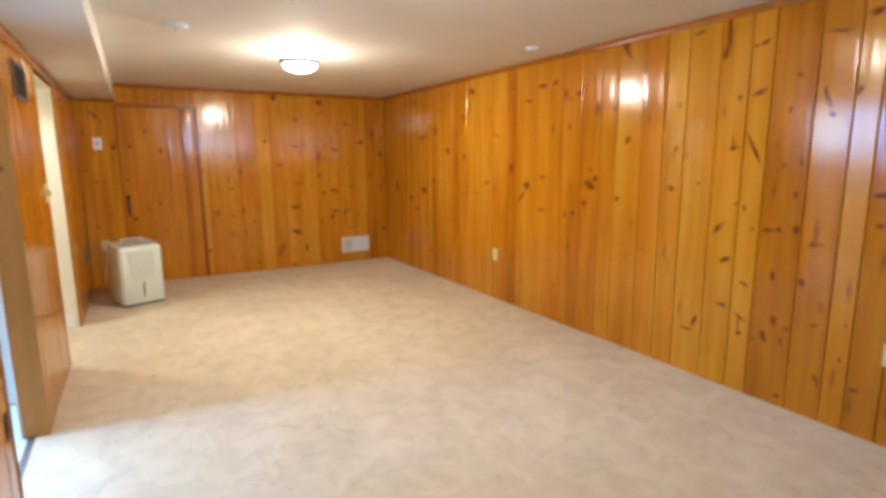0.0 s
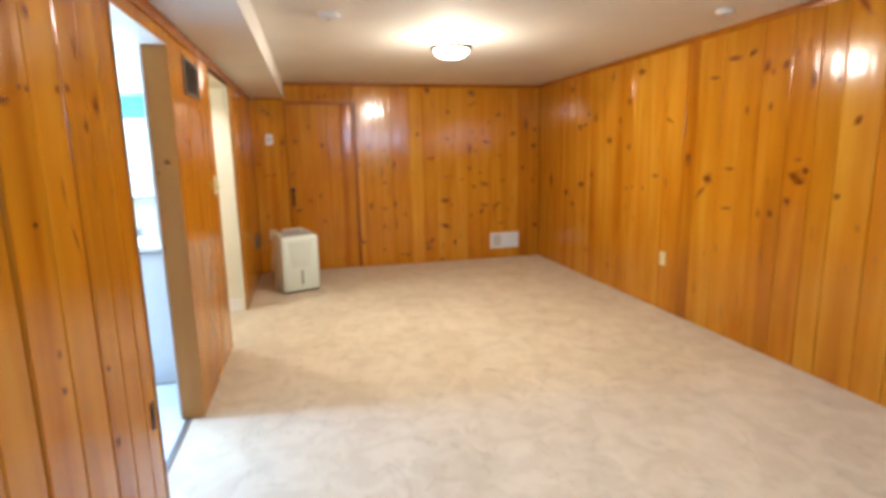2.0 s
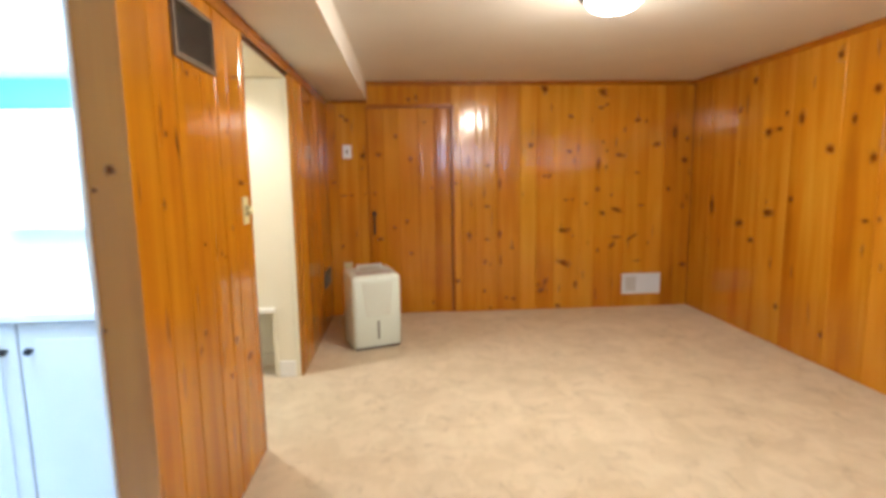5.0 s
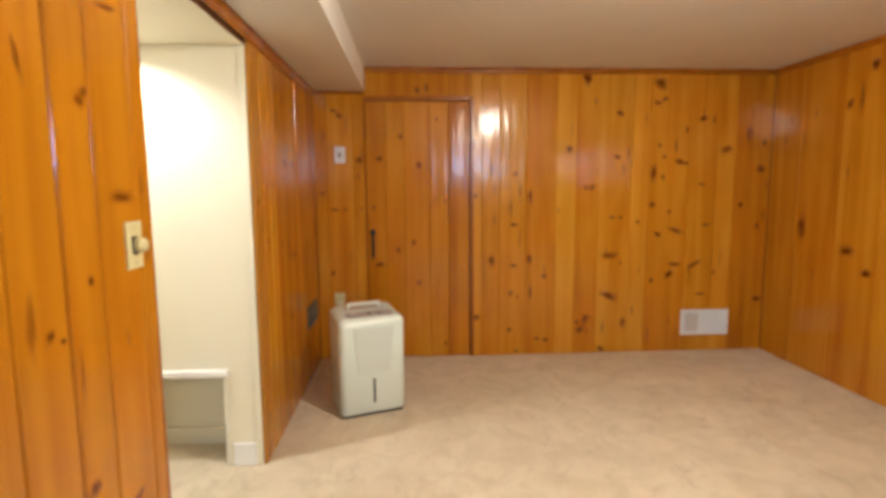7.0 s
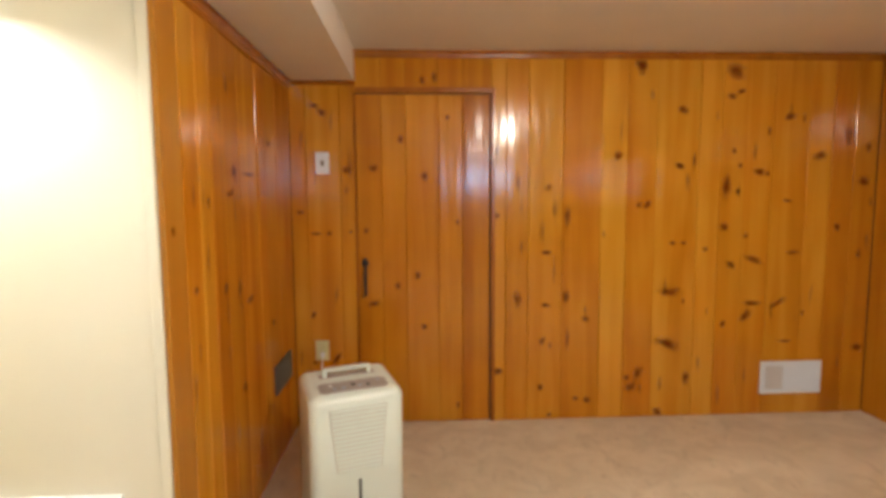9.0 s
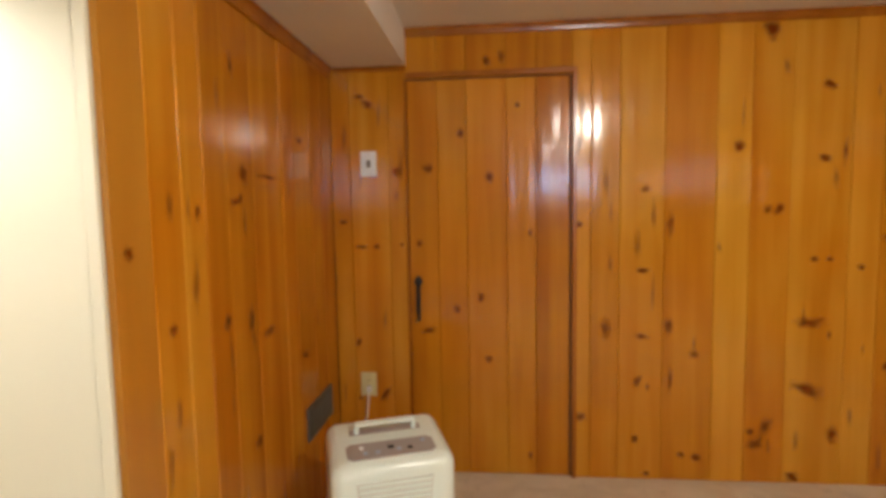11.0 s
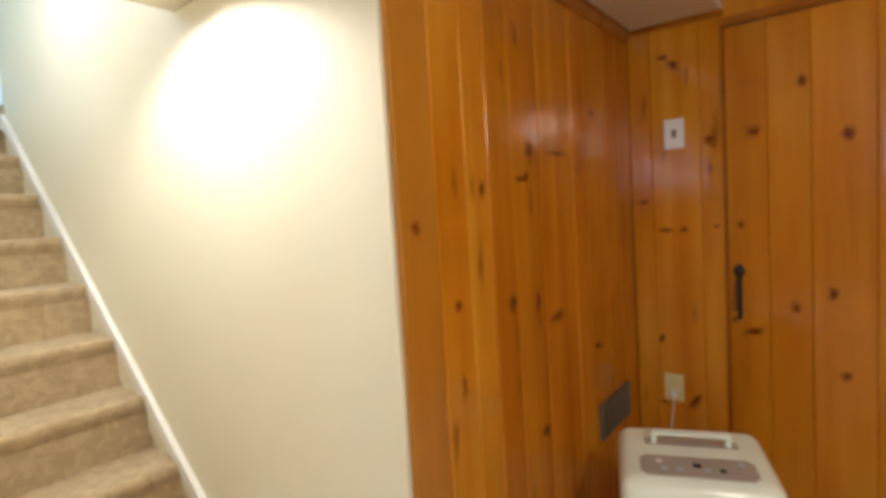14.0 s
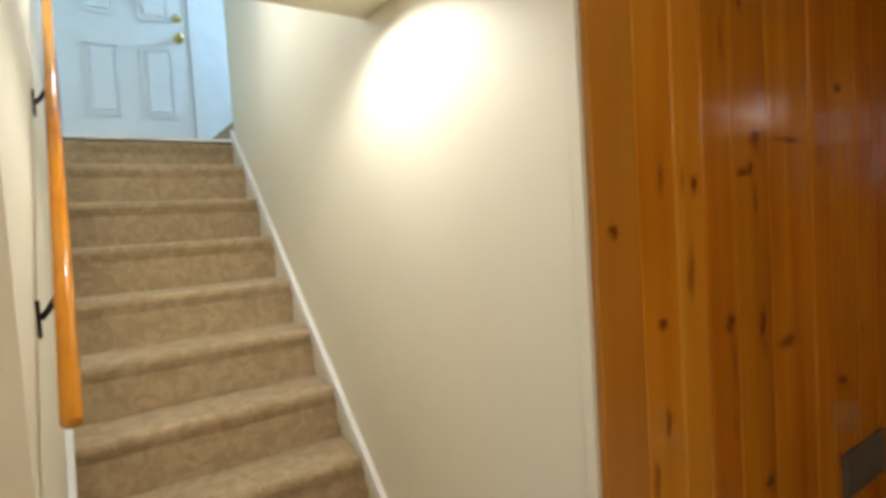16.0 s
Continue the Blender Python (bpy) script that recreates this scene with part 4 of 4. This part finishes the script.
boxes("plate_leaf", IRON, (0.0002, 0.003, -0.018, 0.018, -0.055, 0.055), parent=strike, bevel=0.001)
boxes("plate_hole", DARK, (0.0031, 0.0036, -0.008, 0.008, -0.03, 0.03), parent=strike)

# ---- ceiling lamps and detectors ----
def ceiling_lamp(x, y):
    e = thing("ceiling_light", "lit ceiling light with frosted glass bowl and nickel rim", "ceiling light", (x, y, HIGH), "ceiling lights of the room")
    bm = bmesh.new()
    lathe(bm, [(0.062, 0), (0.062, -0.012), (0.05, -0.018)], 28)
    part("canopy", bm, NICKEL, e, smooth=True)
    bm = bmesh.new()
    tube(bm, (0, 0, -0.016), (0, 0, -0.04), 0.008, 8)
    part("stem", bm, NICKEL, e)
    bm = bmesh.new()
    lathe(bm, [(0.134, -0.080), (0.128, -0.104), (0.106, -0.128), (0.072, -0.145), (0.035, -0.153), (0.004, -0.155)], 36, close=False)
    bowl = part("glass_bowl", bm, BOWL, e, "glowing frosted glass", True)
    bowl.visible_shadow = False
    bm = bmesh.new()
    lathe(bm, [(0.131, -0.098), (0.150, -0.093), (0.160, -0.080), (0.154, -0.066), (0.136, -0.062), (0.131, -0.098)], 40, close=False)
    part("rim", bm, SHADED_RIM, e, "brushed nickel rim", True)
    bm = bmesh.new()
    lathe(bm, [(0.010, -0.155), (0.012, -0.161), (0.006, -0.168)], 12)
    part("finial", bm, NICKEL, e)
    for i in range(3):
        a = 2 * math.pi * i / 3 + 0.4
        bm = bmesh.new()
        tube(bm, (0.03 * math.cos(a), 0.03 * math.sin(a), -0.018), (0.138 * math.cos(a), 0.138 * math.sin(a), -0.068), 0.004, 6)
        part("arm", bm, NICKEL, e)


for lx, ly in ROOM_LAMPS:
    ceiling_lamp(lx, ly)


can = thing("recessed_lamp", "white recessed ceiling lamp over the foot of the stairs", "ceiling lamp", (CAN_X, CAN_Y, OPEN_TOP))
bm = bmesh.new()
lathe(bm, [(CAN_R + 0.052, -0.001), (CAN_R + 0.05, -0.004), (CAN_R - 0.001, -0.004), (CAN_R - 0.004, 0.0), (CAN_R - 0.004, 0.19), (0.002, 0.192)], 28, close=False)
part("housing", bm, PLATE, can, smooth=False)


def detector(x, y, r, label):
    e = thing("smoke_detector", label, "smoke detector", (x, y, HIGH))
    bm = bmesh.new()
    lathe(bm, [(r, 0), (r, -0.016), (r * 0.93, -0.024), (r * 0.6, -0.030), (r * 0.2, -0.031)], 32)
    part("detector_body", bm, PLATE, e, smooth=False)
    bm = bmesh.new()
    lathe(bm, [(r * 0.18, -0.031), (r * 0.15, -0.034)], 16)
    part("test_button", bm, APPLIANCE_GREY, e)


detector(0.272, 4.672, 0.072, "round white smoke detector on the ceiling near the soffit")
detector(2.71, 4.17, 0.052, "small round white ceiling cover near the long pine wall")

# ---- the dehumidifier ----
def rounded(bm, w, d, z0, z1, r, top=0.0, n=6):
    """A rounded box with its base corner loop swept up; top: how much the upper edge is rounded."""
    def loop(inset, z):
        pts = []
        rr = max(r - inset, 0.004)
        for cx, cy, a0 in ((w / 2 - r, d / 2 - r, 0), (-w / 2 + r, d / 2 - r, 90), (-w / 2 + r, -d / 2 + r, 180), (w / 2 - r, -d / 2 + r, 270)):
            for i in range(n + 1):
                a = radians(a0 + 90 * i / n)
                pts.append((cx + rr * math.cos(a), cy + rr * math.sin(a), z))
        return [bm.verts.new(p) for p in pts]
    levels = [(0.006, z0), (0.0, z0 + 0.006)]
    if top:
        levels += [(top * (1 - math.cos(radians(a))), z1 - top + top * math.sin(radians(a))) for a in (0, 20, 40, 60, 75, 90)]
    else:
        levels += [(0.0, z1)]
    loops = [loop(i, z) for i, z in levels]
    for a, b in zip(loops, loops[1:]):
        for i in range(len(a)):
            bm.faces.new((a[i], a[(i + 1) % len(a)], b[(i + 1) % len(a)], b[i]))
    bm.faces.new(loops[0][::-1]), bm.faces.new(loops[-1])


deh = thing("dehumidifier", "white plastic dehumidifier with grey control panel beside the pine wall", "dehumidifier")
DEH_W, DEH_D, DEH_H = 0.405, 0.32, 0.615
deh.matrix_basis = pose(-0.105, 6.955, 0, 0, 0, 20.5)
bm = bmesh.new()
rounded(bm, DEH_W, DEH_D, 0.022, DEH_H, 0.045, 0.042)
for v in bm.verts:
    if v.co.z > DEH_H - 0.08:
        v.co.z += 0.10 * (v.co.y + 0.03)
part("body", bm, APPLIANCE, deh, smooth=True)
LEAN = Matrix.Translation((0, -0.03, DEH_H)) @ Matrix.Rotation(math.atan(0.10), 4, "X") @ Matrix.Translation((0, 0.03, -DEH_H))
boxes("base", DARK, (-DEH_W / 2 + 0.02, DEH_W / 2 - 0.02, -DEH_D / 2 + 0.02, DEH_D / 2 - 0.02, 0.004, 0.026), parent=deh, label="dark base")
for sx in (-1, 1):
    for sy in (-1, 1):
        bm = bmesh.new()
        lathe(bm, [(0.014, 0), (0.014, 0.02)], 12, Matrix.Translation((sx * 0.15, sy * 0.10, 0)))
        part("foot", bm, DARK, deh)
F = -DEH_D / 2
# front air intake: a plate that narrows downwards, with slats; its darker colour paints the shade between them
bm = bmesh.new()
top_w, bot_w, zt, zb = 0.124, 0.096, 0.548, 0.277
v = [bm.verts.new(p) for y in (F - 0.0005, F - 0.004) for p in ((-top_w, y, zt), (top_w, y, zt), (bot_w, y, zb), (-bot_w, y, zb))]
for q in ((0, 1, 2, 3), (7, 6, 5, 4), (0, 4, 5, 1), (1, 5, 6, 2), (2, 6, 7, 3), (3, 7, 4, 0)):
    bm.faces.new([v[i] for i in q])
intake = part("intake_grille", bm, material("shaded_grille_plastic", plain((0.62, 0.65, 0.60), 0.4)), deh, "slatted intake")
for i in range(15):
    z = zb + 0.010 + i * (zt - zb - 0.016) / 14
    w = bot_w + (top_w - bot_w) * (z - zb) / (zt - zb) - 0.006
    boxes("slat", APPLIANCE, (-w, w, F - 0.0085, F - 0.0041, z - 0.0048, z + 0.0036), parent=intake)
boxes("tank_window", DARK, (-0.006, 0.006, F - 0.0022, F - 0.0002, 0.085, 0.235), parent=deh, label="dark water level slot")
boxes("tank_seam", APPLIANCE, (-DEH_W / 2 + 0.045, DEH_W / 2 - 0.045, F - 0.0012, F - 0.0002, 0.268, 0.2705), parent=deh)
bm = bmesh.new()
box(bm, -0.145, 0.145, -0.048, 0.046, -0.002, 0.003)
bmesh.ops.bevel(bm, geom=[e for e in bm.edges if abs(e.verts[0].co.z - e.verts[1].co.z) > 0.001], offset=0.012, segments=3, affect="EDGES")
panel = part("control_panel", bm, APPLIANCE_GREY, deh, "grey control panel")
panel.matrix_basis = LEAN @ pose(0.0, -0.074, DEH_H + 0.0015)
BLUE_KEY = material("pale_blue_key", plain((0.36, 0.46, 0.62), 0.4))
boxes("display", DARK, (-0.010, 0.010, -0.006, 0.012, 0.0031, 0.0045), parent=panel)
for bx, by, col in ((-0.085, -0.018, BLUE_KEY), (-0.045, -0.018, BLUE_KEY), (0.025, -0.014, BLUE_KEY), (0.062, -0.014, IRON), (0.112, 0.022, BLUE_KEY), (-0.095, 0.016, PLATE)):
    bm = bmesh.new()
    lathe(bm, [(0.009, 0.003), (0.008, 0.0052)], 14, Matrix.Translation((bx, by, 0)))
    part("button", bm, col, panel)
bm = bmesh.new()
for sx in (-1, 1):
    box(bm, sx * 0.100 - 0.008, sx * 0.100 + 0.008, 0.040, 0.062, DEH_H - 0.004, DEH_H + 0.0255)
box(bm, -0.108, 0.108, 0.038, 0.064, DEH_H + 0.026, DEH_H + 0.038)
bmesh.ops.bevel(bm, geom=bm.edges[:], offset=0.0035, segments=2, affect="EDGES")
part("carry_handle", bm, APPLIANCE, deh).matrix_basis = LEAN
# a flat grey sheet stands in for the shade of the recess under the handle
boxes("handle_recess", APPLIANCE_GREY, (-0.125, 0.125, 0.034, 0.070, DEH_H - 0.001, DEH_H + 0.0012), parent=deh).matrix_basis = LEAN

# cord from the plug in the outlet to the back of the machine
cord = thing("power_cord", "white power cord hanging from the outlet to the dehumidifier", "power cord", (-0.385, NORTH, 0.46))
bm = bmesh.new()
box(bm, -0.013, 0.013, -0.040, -0.0095, -0.018, 0.014)
bmesh.ops.bevel(bm, geom=bm.edges[:], offset=0.004, segments=2, affect="EDGES")
part("plug", bm, PLATE, cord)
curve = bpy.data.curves.new("cord_line", "CURVE")
curve.dimensions, curve.bevel_depth, curve.resolution_u = "3D", 0.0038, 8
sp = curve.splines.new("BEZIER")
pts = [(0, -0.03, -0.015), (-0.01, -0.05, -0.15), (-0.05, -0.10, -0.40), (-0.08, -0.30, -0.452), (0.06, -0.55, -0.45), (0.20, -0.78, -0.40)]
sp.bezier_points.add(len(pts) - 1)
for bp_, p in zip(sp.bezier_points, pts):
    bp_.co, bp_.handle_left_type, bp_.handle_right_type = p, "AUTO", "AUTO"
curve.materials.append(PLATE)
wire = new("cord", curve)
wire.parent = cord

# ---- kitchenette things ----
cab = thing("sink_cabinet", "white two-door sink base cabinet under a pale counter", "cabinet", (-1.25, KY1 - 0.305, 0))
boxes("carcass", KITCHEN, (-0.52, 0.52, -0.285, 0.30, 0.10, 0.868), parent=cab)
boxes("toe_kick", KITCHEN, (-0.52, 0.52, -0.280, 0.30, 0.012, 0.10), parent=cab)
boxes("toe_shadow", DARK, (-0.52, 0.52, -0.275, 0.30, 0.003, 0.012), parent=cab)
for s, k in ((-0.515, -0.045), (0.005, 0.045)):
    d = boxes("cabinet_door", WHITE, (s, s + 0.51, -0.305, -0.286, 0.11, 0.86), parent=cab, bevel=0.003)
    boxes("door_panel", WHITE, (s + 0.06, s + 0.45, -0.309, -0.3055, 0.17, 0.80), parent=d, bevel=0.002)
    bm = bmesh.new()
    lathe(bm, [(0.007, 0), (0.007, 0.014), (0.015, 0.020), (0.013, 0.028)], 16, Matrix.Translation((k, -0.305, 0.76)) @ Matrix.Rotation(radians(90), 4, "X"))
    part("cabinet_knob", bm, IRON, d, "dark round knob", True)
counter = thing("countertop", "pale laminate countertop with an inset sink and faucet", "countertop", (-1.25, KY1 - 0.305, 0.868))
boxes("slab", WHITE, (-0.56, 0.56, -0.325, 0.30, 0.001, 0.036), parent=counter, bevel=0.004)
faucet = thing("faucet", "chrome two-handle kitchen faucet", "faucet", (-1.15, KY1 - 0.10, 0.905))
bm = bmesh.new()
lathe(bm, [(0.024, 0), (0.020, 0.02), (0.012, 0.03), (0.012, 0.12)], 16)
tube(bm, (0, 0, 0.115), (0, -0.13, 0.15), 0.010, 12)
part("spout", bm, NICKEL, faucet, smooth=True)
for s in (-0.09, 0.09):
    bm = bmesh.new()
    lathe(bm, [(0.022, 0), (0.016, 0.03), (0.024, 0.04), (0.018, 0.055)], 14, Matrix.Translation((s, 0, 0)))
    part("tap_handle", bm, NICKEL, faucet, smooth=True)
structure(boxes("kitchen_wall_teal", TEAL, (KX, B - 0.092, KY1 - 0.012, KY1 - 0.001, 1.30, 1.84)), "teal painted wall band")
upper = thing("mirror_cabinet", "white framed wall cabinet over the sink", "cabinet", (-1.12, KY1 - 0.013, 1.07))
boxes("cabinet_body", KITCHEN, (-0.5, 0.5, -0.12, -0.0, 0.1, 0.62), parent=upper, bevel=0.004)
for a_ in (-0.496, 0.002):
    boxes("cabinet_door", WHITE, (a_, a_ + 0.494, -0.138, -0.1205, 0.105, 0.615), parent=upper, bevel=0.003)
val = structure(boxes("kitchen_soffit", KITCHEN, (KX, B - 0.092, KY1 - 0.30, KY1 - 0.001, 1.84, KH - 0.001)), "white boxed soffit over the sink")
klamp = thing("ceiling_light", "round flush white kitchen ceiling light", "ceiling light", (-1.38, 4.40, KH))
bm = bmesh.new()
lathe(bm, [(0.13, 0), (0.13, -0.02), (0.12, -0.03)], 28)
part("lamp_base", bm, NICKEL, klamp)
bm = bmesh.new()
lathe(bm, [(0.115, -0.03), (0.09, -0.06), (0.03, -0.075)], 28)
part("diffuser", bm, PLATE, klamp, smooth=True)

# floor tiles of the kitchenette, laid one by one
def tile_mesh(w):
    bm = bmesh.new()
    box(bm, 0.002, w - 0.002, 0.002, w - 0.002, -0.004, 0.003)
    return finish("tile", bm, TILE)


TW = 0.305
tile = tile_mesh(TW)
holder = bpy.data.objects["kitchen_floor"]
for i in range(7):
    for j in range(11):
        o = new("tile", tile)
        o.parent = holder
        o.location = (WEST - 0.075 - (i + 1) * TW, KY1 - (j + 1) * TW, 0)
